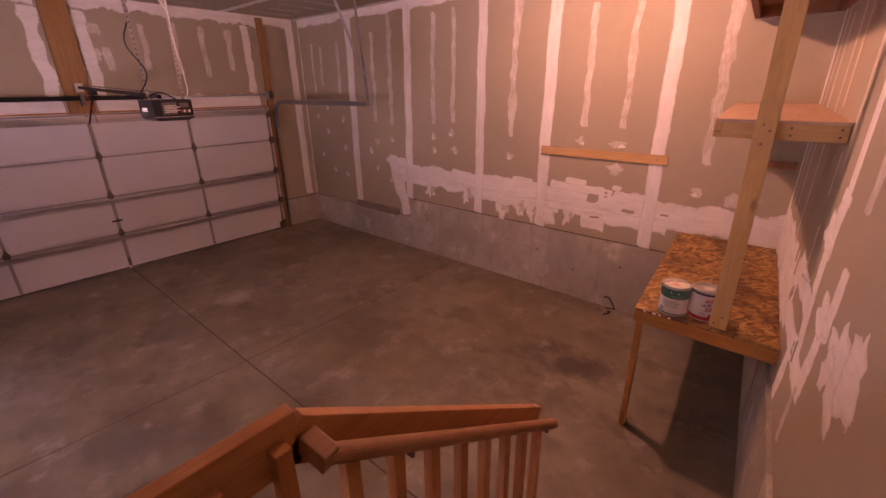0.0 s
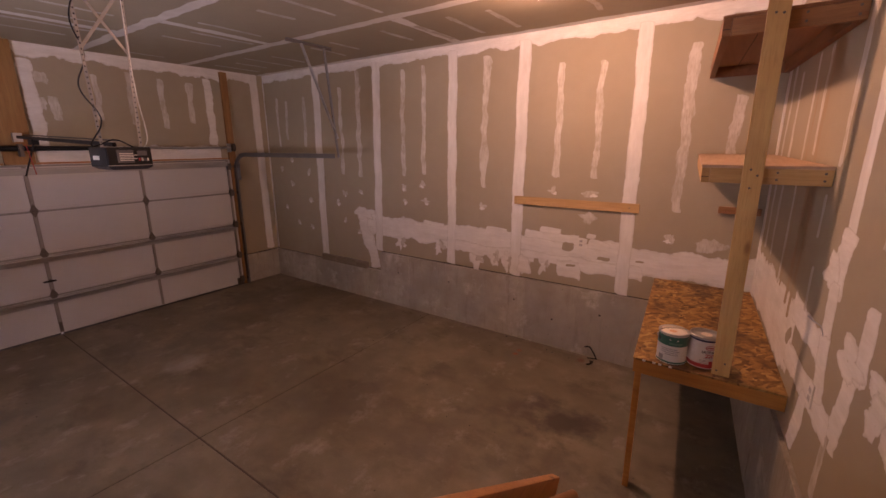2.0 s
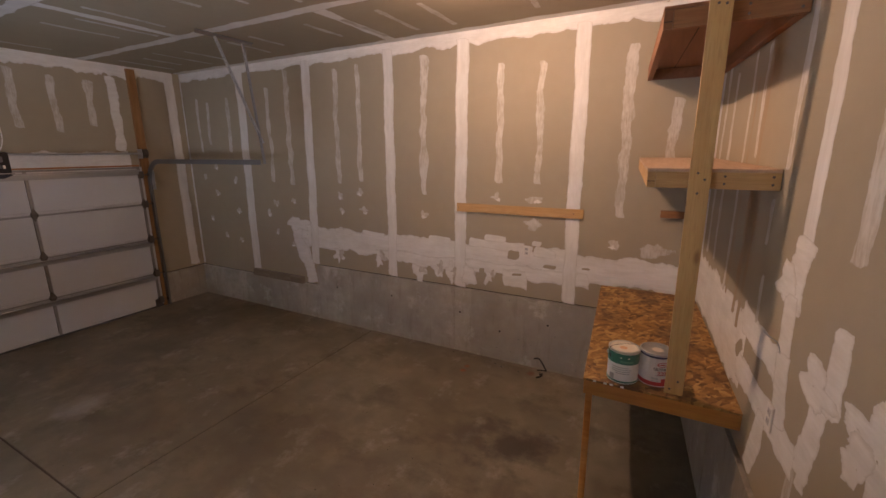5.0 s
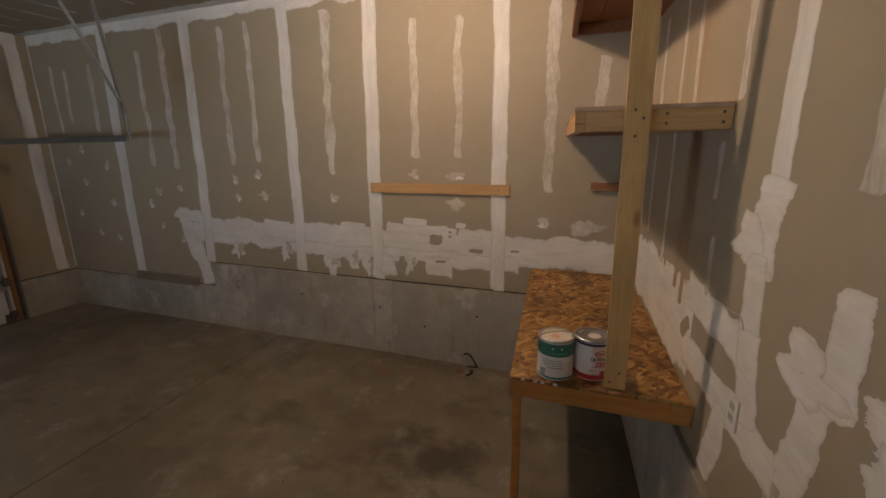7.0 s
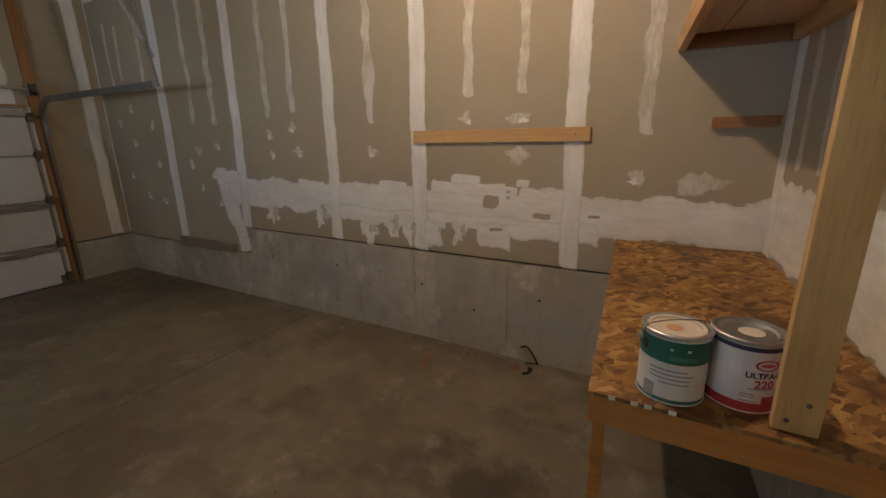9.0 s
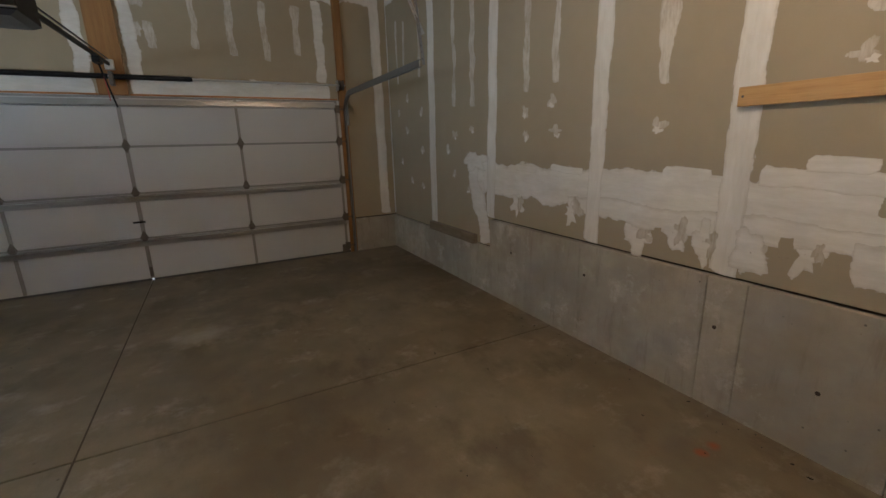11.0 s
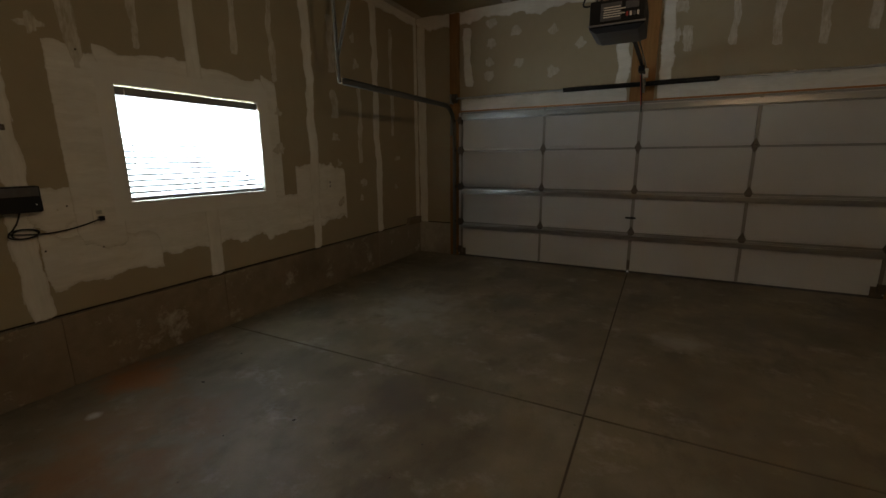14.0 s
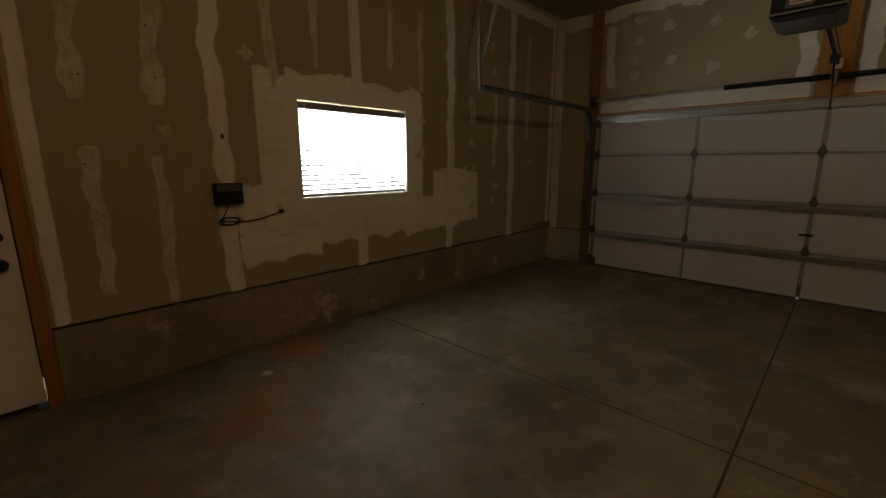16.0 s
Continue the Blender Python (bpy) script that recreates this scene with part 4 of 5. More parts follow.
# ---- opener ----
def opener():
    x0, x1, y0, y1, z0, z1 = -3.95, -3.60, 1.015, 1.30, 2.148, 2.308
    root = thing("garage_door_opener", ((x0 + x1) / 2, 1.2, z1), "black garage door opener hung from the ceiling on punched straps", "door opener")
    body = part("housing", B(x0, y0, z0 + 0.020, x1, y1, z1, 0.012), BLACK, root)
    bm = bmesh.new()
    v = [bm.verts.new(p) for p in ((x0 + 0.03, y0 + 0.035, z0), (x1 - 0.03, y0 + 0.035, z0), (x1 - 0.03, y1 - 0.035, z0), (x0 + 0.03, y1 - 0.035, z0), (x0, y0, z0 + 0.021), (x1, y0, z0 + 0.021), (x1, y1, z0 + 0.021), (x0, y1, z0 + 0.021))]
    for f in ((3, 2, 1, 0), (0, 1, 5, 4), (1, 2, 6, 5), (2, 3, 7, 6), (3, 0, 4, 7), (4, 5, 6, 7)):
        bm.faces.new([v[i] for i in f])
    part("light_lens", bm, LENS, root, "grey translucent lamp cover")
    part("terminal_panel", B(x1, y0 + 0.06, z0 + 0.05, x1 + 0.006, y1 - 0.12, z1 - 0.02, 0.003), DARKGREY, root)
    for k in range(5):
        z = z0 + 0.065 + k * 0.012
        part("label_line", B(x1 + 0.006, y0 + 0.075, z, x1 + 0.0075, y0 + 0.075 + (0.11 if k % 2 else 0.085), z + 0.005), PLATE, root)
    part("side_label", B(x0 + 0.08, y0 - 0.002, z0 + 0.07, x0 + 0.20, y0, z0 + 0.10), PLATE, root)
    part("metal_end", B(x1 - 0.002, y0 + 0.004, z0 + 0.038, x1 + 0.003, y1 - 0.004, z1 - 0.004, 0.003), BLACK, root)
    for k in range(4):
        part("wire_terminal", B(x1 + 0.003, y1 - 0.095 + 0.018 * k, z0 + 0.062, x1 + 0.014, y1 - 0.084 + 0.018 * k, z0 + 0.082, 0.002), (RED, PLATE, DARKGREY, PLATE)[k], root)
    part("button_panel", B(x1 + 0.003, y1 - 0.10, z0 + 0.10, x1 + 0.008, y1 - 0.035, z1 - 0.025, 0.003), DARKGREY, root)
    part("chassis_lip", B(x1 - 0.004, y0 - 0.004, z0 + 0.028, x1 + 0.016, y1 + 0.004, z0 + 0.034, 0.002), STRAP, root)
    # drive rail
    a, b = Vector((x0 + 0.05, JY, z1 + 0.02)), Vector((XW + 0.06, JY, 2.425))
    part("drive_rail", beam(bmesh.new(), a, b, 0.024, 0.032), BLACK, root)
    part("chain", tube(bmesh.new(), a + Vector((0, 0.024, 0.03)), b + Vector((0.2, 0.024, 0.02)), 0.006, n=8), RUSTY, root)
    part("header_bracket", B(XW + 0.04, JY - 0.04, 2.37, XW + 0.10, JY + 0.04, 2.47, 0.004), GALV, root)
    part("trolley", B(-6.15, JY - 0.03, 2.335, -6.0, JY + 0.03, 2.39, 0.006), BLACK, root)
    part("door_arm", beam(bmesh.new(), (-6.08, JY, 2.35), (XW + 0.07, JY, 1.99), 0.016, 0.006), BLACK, root)
    wire("release_cord", [Vector((-6.3, JY - 0.02, 2.34)), Vector((-6.29, JY - 0.01, 2.25)), Vector((-6.30, JY + 0.0, 2.15)), Vector((-6.28, JY + 0.01, 2.02))], 0.004, RED, root, "red release cord")
    # punched straps
    for y, sg in ((y0 + 0.02, -1), (y1 - 0.02, 1)):
        a, b = Vector((x1 - 0.12, y, z1)), Vector((x1 - 0.10, y + sg * 0.03, ZC))
        st = part("strap", beam(bmesh.new(), a, b, 0.021, 0.003, 0.0, up=(1, 0, 0)), STRAP, root)
        hm = bmesh.new()
        for k in range(1, 32):
            p = a.lerp(b, k / 32)
            tube(hm, p + Vector((0.0028, 0, 0)), p - Vector((0.0028, 0, 0)), 0.0055, n=8)
        tagged(part("punched_holes", hm, BLACK, st), kind="stuff")
    for c, d in (((x1 - 0.114, y0 + 0.0, 2.96), (x1 - 0.107, y1 + 0.02, 3.41)), ((x1 - 0.110, y1 + 0.0, 2.96), (x1 - 0.102, y0 - 0.02, 3.41))):
        part("cross_brace", beam(bmesh.new(), c, d, 0.019, 0.003, 0.0, up=(1, 0, 0)), STRAP, root)
    # cable down the strap
    pts = []
    for k in range(19):
        t = k / 18
        pts.append(Vector((x1 - 0.10 + 0.03 * math.sin(t * 9), y0 - 0.012 + 0.045 * math.sin(t * 17) * (0.4 + 0.8 * t), ZC - (ZC - z1) * t)))
    for k in range(9):
        a = math.pi * 1.3 * k / 8
        pts.append(Vector((x1 - 0.12 + 0.03 * k / 8, y0 + 0.02 + 0.20 * k / 8, z1 + 0.02 + 0.035 * math.sin(a))))
    wire("power_cable", pts, 0.005, BLACK, root)
    wire("bell_wire", [Vector((x1 - 0.02, y1 - 0.05, z1 - 0.01)), Vector((x1 + 0.03, y1 - 0.03, z1 + 0.02)), Vector((x1 - 0.02, y1 + 0.0, z1 + 0.12)), Vector((x1 - 0.10, y1 - 0.01, z1 + 0.4)), Vector((x1 - 0.10, y1 + 0.0, ZC))], 0.0025, PLATE, root)


LENS = simple("smoked_lens", (0.03, 0.032, 0.038), (0.055, 0.058, 0.066), 8, 0.35)
DARKGREY = simple("dark_grey_label", (0.06, 0.06, 0.065), (0.11, 0.11, 0.115), 30, 0.5)
RED = simple("red_cord", (0.35, 0.03, 0.03), (0.5, 0.06, 0.05), 30, 0.7)
opener()


# ---- workbench ----
BX0, BX1, BY0, BY1, BZ = -0.313, XE - 0.004, 2.56, YN - 0.03, 1.0


def workbench():
    root = thing("workbench", ((BX0 + BX1) / 2, BY0, 0), "timber workbench with a stained strand-board top, fixed in the corner", "workbench")
    part("tabletop", B(BX0 - 0.004, BY0 - 0.004, BZ - 0.012, BX1, BY1, BZ, 0.002), OSB, root)
    part("front_apron", B(BX0, BY0, BZ - 0.10, BX1, BY0 + 0.038, BZ - 0.0125, 0.003), BENCHWOOD, root)
    part("side_apron", B(BX0, BY0 + 0.039, BZ - 0.10, BX0 + 0.038, BY1, BZ - 0.0125, 0.003), PINE_Y, root)
    part("back_ledger", B(BX0 + 0.039, BY1 - 0.04, BZ - 0.10, BX1, BY1, BZ - 0.0125, 0.003), PINE_X, root)
    for k in range(2):
        y = BY0 + 0.55 + 0.55 * k
        part("joist", B(BX0 + 0.039, y, BZ - 0.10, BX1, y + 0.038, BZ - 0.0125, 0.003), PINE_X, root)
    part("leg", B(BX0 + 0.012, BY0 + 0.039, 0, BX0 + 0.05, BY0 + 0.105, BZ - 0.0125, 0.003), BENCHWOOD, root)
    for k in range(4):
        x = BX0 + 0.05 + k * 0.045 + 0.012 * (k % 2)
        part("paint_chip", B(x, BY0 - 0.0045, BZ - 0.011, x + 0.018, BY0 - 0.003, BZ + 0.0008), WHITE, root)


workbench()
_bench = scene.objects["workbench"]


def rising(root, y0, slope):
    """Tilts what stands above knee height up towards the back wall."""
    for ob in root.children_recursive:
        for v in ob.data.vertices:
            if v.co.z > 0.5:
                v.co.z += slope * max(0.0, v.co.y - y0)


rising(_bench, BY0, 0.019)
off_square(_bench)


# ---- shelves on the post ----
def shelf(name, x0, x1, y0, y1, top, deep, board, label, wood, wood_y):
    root = thing(name, ((x0 + x1) / 2, y0, top - deep), label, "shelf", "corner shelves")
    low, under = top - deep, top - 0.0165
    part("shelf_board", B(x0, y0, top - 0.016, x1, y1, top, 0.002), board, root)
    part("side_rail", B(x0 + 0.002, y0 + 0.002, low, x0 + 0.040, y1, under, 0.003), wood_y, root)
    part("front_rail", B(x0 + 0.041, y0 + 0.003, low, x1, y0 + 0.041, under, 0.003), wood, root)
    part("wall_rail", B(x1 - 0.04, y0 + 0.042, low, x1, y1 - 0.04, under, 0.003), wood_y, root)
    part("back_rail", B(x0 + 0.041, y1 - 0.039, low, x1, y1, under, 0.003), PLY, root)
    part("board_seam", B(x0 + 0.19, y0 + 0.042, under - 0.0016, x0 + 0.194, y1 - 0.04, under - 0.0003), RECESS, root)
    part("end_split", B(x0 + 0.003, y0 + 0.0008, low + 0.030, x0 + 0.037, y0 + 0.0024, low + 0.033), RECESS, root)
    for x in (x1 - 0.03, x0 + 0.33):
        for z in (low + 0.025, top - 0.035):
            part("nail_head", tube(bmesh.new(), (x, y0 + 0.0035, z), (x, y0 + 0.0015, z), 0.006, n=10), RUSTY, root)
    rising(root, y0, 0.014)
    off_square(root)
    return root


shelf("wall_shelf", -0.088, XE - 0.004, 2.580, YN - 0.004, 2.207, 0.095, PLY_PALE, "timber-framed wall shelf with a plywood deck", PINE_X, PINE_Y)
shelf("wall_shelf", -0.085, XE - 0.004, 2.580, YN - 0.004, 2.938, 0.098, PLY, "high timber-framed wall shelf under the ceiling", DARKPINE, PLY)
POST0, POST1 = Vector((0.146, 2.608, BZ + 0.004)), Vector((0.131, 2.516, ZC))
_post = thing("shelf_post", POST0, "upright pine stud nailed to shelves and bench", "post")
part("stud", beam(bmesh.new(), POST0, POST1, 0.089, 0.036, 0.003, up=(0, 1, 0)), PINE, _post)
for dx, z in ((-0.01, 2.185), (0.02, 2.155), (-0.005, 2.09), (-0.01, 2.905), (0.02, 2.90), (0.015, 1.08), (-0.02, 1.03)):
    p = POST0.lerp(POST1, (z - BZ) / (ZC - BZ)) + Vector((dx, -0.0182, 0))
    part("screw_head", tube(bmesh.new(), p, p + Vector((0, -0.0015, 0)), 0.006, n=10), RUSTY, _post)
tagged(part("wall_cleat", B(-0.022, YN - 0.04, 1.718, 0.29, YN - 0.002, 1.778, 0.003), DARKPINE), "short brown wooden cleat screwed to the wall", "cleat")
_bd = thing("ledger_board", (-1.34, YN, 1.655), "pale pine board screwed flat to the wall", "board")
part("board", B(-2.012, YN - 0.022, 1.655, -0.672, YN - 0.003, 1.747, 0.003), PINE_X, _bd)
for x in (-1.99, -0.765):
    part("screw_head", tube(bmesh.new(), (x, YN - 0.0225, 1.702), (x, YN - 0.024, 1.702), 0.006, n=10), RUSTY, _bd)


# ---- paint cans ----
def lathe(bm, prof, at, n=36):
    rings = []
    for r, z in prof:
        rings.append([bm.verts.new((at[0] + r * math.cos(2 * math.pi * k / n), at[1] + r * math.sin(2 * math.pi * k / n), at[2] + z)) for k in range(n)])
    for a, b in zip(rings, rings[1:]):
        for k in range(n):
            bm.faces.new((a[k], a[(k + 1) % n], b[(k + 1) % n], b[k]))
    bm.faces.new(rings[0][::-1])
    bm.faces.new(rings[-1])
    return bm


def curved(bm, at, r, a0, a1, z0, z1, n=10, d=0.0012):
    """A patch of label wrapped round a can."""
    lo, hi = [], []
    for k in range(n + 1):
        a = radians(a0 + (a1 - a0) * k / n)
        c, s = at[0] + (r + d) * math.cos(a), at[1] + (r + d) * math.sin(a)
        lo.append(bm.verts.new((c, s, at[2] + z0)))
        hi.append(bm.verts.new((c, s, at[2] + z1)))
    for k in range(n):
        bm.faces.new((lo[k], lo[k + 1], hi[k + 1], hi[k]))
    return bm


def can(at, label, r, h, lower, bands, lid_material):
    root = thing("paint_can", at, label, "paint can", "paint cans on the bench")
    part("body", lathe(bmesh.new(), ((r, 0.0), (r + 0.002, 0.003), (r, 0.008), (r, h - 0.012)), at), lower, root, smooth=False)
    part("rim", lathe(bmesh.new(), ((r, h - 0.012), (r + 0.003, h - 0.008), (r + 0.003, h - 0.002), (r, h), (r - 0.008, h - 0.001), (r - 0.010, h - 0.010)), at), GALV, root)
    part("lid", lathe(bmesh.new(), ((r - 0.011, h - 0.010), (r - 0.012, h - 0.002), (r - 0.020, h - 0.002), (r - 0.024, h - 0.008), (0.002, h - 0.008)), at), lid_material, root)
    for z0, z1, a0, a1, mat in bands:
        part("label_patch", curved(bmesh.new(), at, r, a0, a1, z0, z1, max(4, int(abs(a1 - a0) / 8)), 0.0008 + 0.0004 * (abs(a1 - a0) < 200)), mat, root)
    if lid_material is GALV:
        part("lid_splash", lathe(bmesh.new(), ((0.030, h - 0.0078), (0.028, h - 0.0066), (0.004, h - 0.0066)), (at[0] + 0.006, at[1], at[2]), 20), PAINTLID, root, "dried cream paint")
    for a in (0, 180):
        p = Vector((at[0] + r * math.cos(radians(a + 15)), at[1] + r * math.sin(radians(a + 15)), at[2] + h * 0.80))
        part("ear", tube(bmesh.new(), p, p + Vector((0.007 * math.cos(radians(a + 15)), 0.007 * math.sin(radians(a + 15)), 0)), 0.011, n=14), GALV, root)
    bm = bmesh.new()
    prev = None
    for k in range(15):
        q = math.pi * k / 14
        p = Vector((at[0] + (r + 0.008) * math.cos(q + radians(15)), at[1] + (r + 0.008) * math.sin(q + radians(15)), at[2] + h * 0.80 - 0.055 * math.sin(q)))
        if prev:
            tube(bm, prev, p, 0.002, n=6)
        prev = p
    part("wire_handle", bm, GALV, root)
    return root


GREEN = simple("green_label", (0.02, 0.13, 0.09), (0.03, 0.18, 0.13), 30, 0.4)
SAGE = simple("pale_green_print", (0.07, 0.22, 0.16), (0.10, 0.27, 0.20), 30, 0.45)
PRINT = simple("black_print", (0.012, 0.012, 0.013), (0.025, 0.025, 0.026), 30, 0.45)
LABEL = simple("white_label", (0.74, 0.72, 0.68), (0.83, 0.81, 0.77), 12, 0.45)
BLUE = simple("navy_print", (0.02, 0.02, 0.06), (0.04, 0.04, 0.10), 30, 0.45)
REDP = simple("red_print", (0.45, 0.03, 0.03), (0.55, 0.05, 0.04), 30, 0.45)
INK = simple("grey_print", (0.30, 0.29, 0.28), (0.38, 0.37, 0.36), 60, 0.5)
PEACH = simple("peach_paint", (0.62, 0.33, 0.17), (0.72, 0.43, 0.25), 40, 0.4)
PAINTLID = simple("cream_paint_spill", (0.66, 0.56, 0.44), (0.80, 0.74, 0.66), 18, 0.35)
C1, C2 = (-0.118, 2.662, BZ + 0.0022), (0.046, 2.712, BZ + 0.0031)
R1, H1 = 0.083, 0.196
can(C1, "white and green paint can with a paint-covered lid", R1, H1, LABEL,
    [(0.118, 0.180, 0, 360, GREEN), (0.128, 0.140, 262, 312, SAGE), (0.155, 0.161, 262, 268, LABEL), (0.155, 0.161, 290, 296, LABEL), (0.012, 0.052, 222, 243, INK), (0.072, 0.076, 232, 300, INK), (0.084, 0.088, 232, 305, INK), (0.096, 0.100, 232, 295, INK), (0.060, 0.064, 250, 300, INK), (0.0, 0.016, 0, 360, GREEN)], PAINTLID)
can(C2, "white and red paint can with a metal lid", R1, H1, LABEL,
    [(0.0, 0.030, 0, 360, REDP), (0.030, 0.050, 296, 330, REDP), (0.170, 0.182, 0, 360, BLUE), (0.046, 0.049, 262, 286, INK), (0.053, 0.056, 262, 284, INK), (0.034, 0.037, 262, 288, INK), (0.068, 0.071, 272, 318, INK)], GALV)


def wrap_text(body, at, r, centre, z, size, material, parent, bold=0.0):
    """Printed characters bent round a can."""
    data = bpy.data.curves.new("print", "FONT")
    data.body, data.size, data.align_x, data.offset = body, size, "CENTER", bold
    tmp = new("print", data)
    bpy.context.view_layer.update()
    mesh = bpy.data.meshes.new_from_object(tmp.evaluated_get(bpy.context.evaluated_depsgraph_get()))
    bpy.data.objects.remove(tmp)
    for v in mesh.vertices:
        a = radians(centre) + v.co.x / r
        v.co = Vector((at[0] + (r + 0.0022) * math.cos(a), at[1] + (r + 0.0022) * math.sin(a), at[2] + z + v.co.y))
    mesh.materials.clear()
    mesh.materials.append(material)
    ob = new("print", mesh)
    ob.parent = parent
    ob.matrix_parent_inverse = parent.matrix_world.inverted()
    return ob


_cans = [o for o in scene.objects if o.name.startswith("paint_can")]
wrap_text("220", C2, R1, 296, 0.074, 0.030, REDP, _cans[1], 0.0009)
wrap_text("ULTRA-H", C2, R1, 296, 0.101, 0.021, PRINT, _cans[1], 0.0008)


def oval_mark(at, r, centre, z, wide, high, width, material, parent):
    """An oval ring printed round a can."""
    bm = bmesh.new()
    rings = []
    for k in range(28):
        a = 2 * math.pi * k / 28
        pair = []
        for f in (1.0, 1.0 - width):
            q = radians(centre) + f * wide / 2 * math.cos(a) / r
            pair.append(bm.verts.new((at[0] + (r + 0.0023) * math.cos(q), at[1] + (r + 0.0023) * math.sin(q), at[2] + z + f * high / 2 * math.sin(a))))
        rings.append(pair)
    for k in range(28):
        p, q = rings[k], rings[(k + 1) % 28]
        bm.faces.new((p[0], q[0], q[1], p[1]))
    return part("oval_mark", bm, material, parent)


oval_mark(C2, R1, 297, 0.136, 0.056, 0.030, 0.22, REDP, _cans[1])
oval_mark(C2, R1, 297, 0.136, 0.036, 0.008, 0.9, REDP, _cans[1])
oval_mark(C1, R1, 217, 0.150, 0.020, 0.030, 0.95, PRINT, _cans[0])
part("lid_blot", lathe(bmesh.new(), ((0.022, H1 - 0.0078), (0.020, H1 - 0.0066), (0.003, H1 - 0.0066)), (C1[0] - 0.004, C1[1] - 0.006, C1[2]), 9), PEACH, _cans[0], "dried peach paint")
_bail = [(213, 1.06, 0.150), (213, 1.07, 0.185), (211, 1.0, 0.2015), (190, 0.45, 0.2025), (70, 0.30, 0.2025), (38, 0.75, 0.2025), (33, 1.03, 0.2005), (33, 1.07, 0.150)]
wire("wire_bail", [Vector((C1[0] + R1 * f * math.cos(radians(a)), C1[1] + R1 * f * math.sin(radians(a)), C1[2] + z)) for a, f, z in _bail], 0.0016, RUSTY, _cans[0], "thin wire handle lying across the lid")


# ---- stairs and rail ----
SX0, RISE, RUN, NOSE = -0.44, LAND / 5, 0.262, 0.20


def stairs():
    root = thing("stairs", (0, 0.8, 0), "rough timber steps and landing beside the house wall", "stairs")
    part("landing_deck", B(SX0, -1.05, LAND - 0.04, XE - 0.022, NOSE, LAND, 0.004), PINE_X, root)
    for k in range(4):
        z, y = LAND - RISE * (k + 1), NOSE + RUN * k
        part("tread", B(SX0 + 0.045, y - 0.005, z - 0.038, XE - 0.06, y + RUN + 0.02, z, 0.005), PINE_X, root)
    for k in range(5):
        z, y = LAND - RISE * k, NOSE + RUN * k
        part("riser", B(SX0 + 0.045, y - 0.02, z - RISE, XE - 0.06, y - 0.001, z - 0.039, 0.002), PINE_X, root)
    for x in (SX0 + 0.004, XE - 0.06):
        bm = beam(bmesh.new(), (x + 0.018, NOSE - 0.02, LAND - 0.26), (x + 0.018, NOSE + RUN * 4 + 0.05, 0.09), 0.036, 0.24)
        part("stringer", bm, CEDAR_Y, root)
    for x, y in ((SX0 + 0.05, -1.0), (XE - 0.12, -1.0), (SX0 + 0.05, NOSE - 0.15), (XE - 0.12, NOSE - 0.15)):
        part("support_post", B(x, y, 0, x + 0.088, y + 0.088, LAND - 0.041, 0.003), PINE, root)
    part("rim_joist", B(SX0, -1.05, LAND - 0.28, SX0 + 0.038, NOSE, LAND - 0.041, 0.003), PINE_Y, root)


def stair_rail():
    x = -0.403
    za, ya, yb, zb = 1.735, 0.180, 1.386, 0.935
    root = thing("stair_rail", (x, ya, LAND), "stained wooden guard rail with square balusters and a round handrail", "railing")
    part("level_cap", beam(bmesh.new(), (x, -1.03, za - 0.07), (x, ya + 0.015, za - 0.07), 0.038, 0.14, 0.004), CEDAR_Y, root)
    part("sloped_cap", beam(bmesh.new(), (x, ya, za - 0.072), (x, yb, zb - 0.072), 0.038, 0.115, 0.004), CEDAR_Y, root)
    slope = (zb - za) / (yb - ya)
    hx = x + 0.072
    a, b = Vector((hx, ya + 0.03, za - 0.10)), Vector((hx, yb + 0.06, zb - 0.115))
    bm = tube(bmesh.new(), a, b, 0.024, n=20)
    part("handrail", bm, HANDRAIL, root, "worn round wooden handrail")
    part("handrail_block", beam(bmesh.new(), a + Vector((-0.055, 0.0, 0.010)), a + Vector((0.020, 0.012, -0.012)), 0.045, 0.055, 0.004), HANDRAIL, root)
    for t in (0.22, 0.95):
        p = a.lerp(b, t)
        bm = tube(bmesh.new(), p + Vector((0, 0, -0.026)), p + Vector((0, 0, -0.052)), 0.006, n=8)
        tube(bm, p + Vector((0, 0, -0.05)), p + Vector((-0.05, 0, -0.05)), 0.006, n=8)
        part("rail_bracket", bm, RUSTY, root)
    n = 8
    for k in range(n):
        y = ya + 0.12 + (yb - ya - 0.16) * k / (n - 1)
        top = za + slope * (y - ya) - 0.10
        foot = max(0.0, LAND - 0.30 + slope * (y - NOSE))
        part("baluster", B(x + 0.019, y - 0.022, foot, x + 0.056, y + 0.019, top, 0.003), RAILWOOD, root)
    for k in range(9):
        y = -0.98 + k * 0.14
        part("baluster", B(x + 0.019, y - 0.019, LAND - 0.02, x + 0.056, y + 0.019, za - 0.05, 0.003), RAILWOOD, root)


RAILWOOD = wood_material("stained_baluster", (0.44, 0.18, 0.06), (0.54, 0.25, 0.088), 2, 0.5)
HANDRAIL = wood_material("worn_handrail", (0.30, 0.14, 0.06), (0.40, 0.21, 0.10), 1, 0.45)
stairs()
stair_rail()

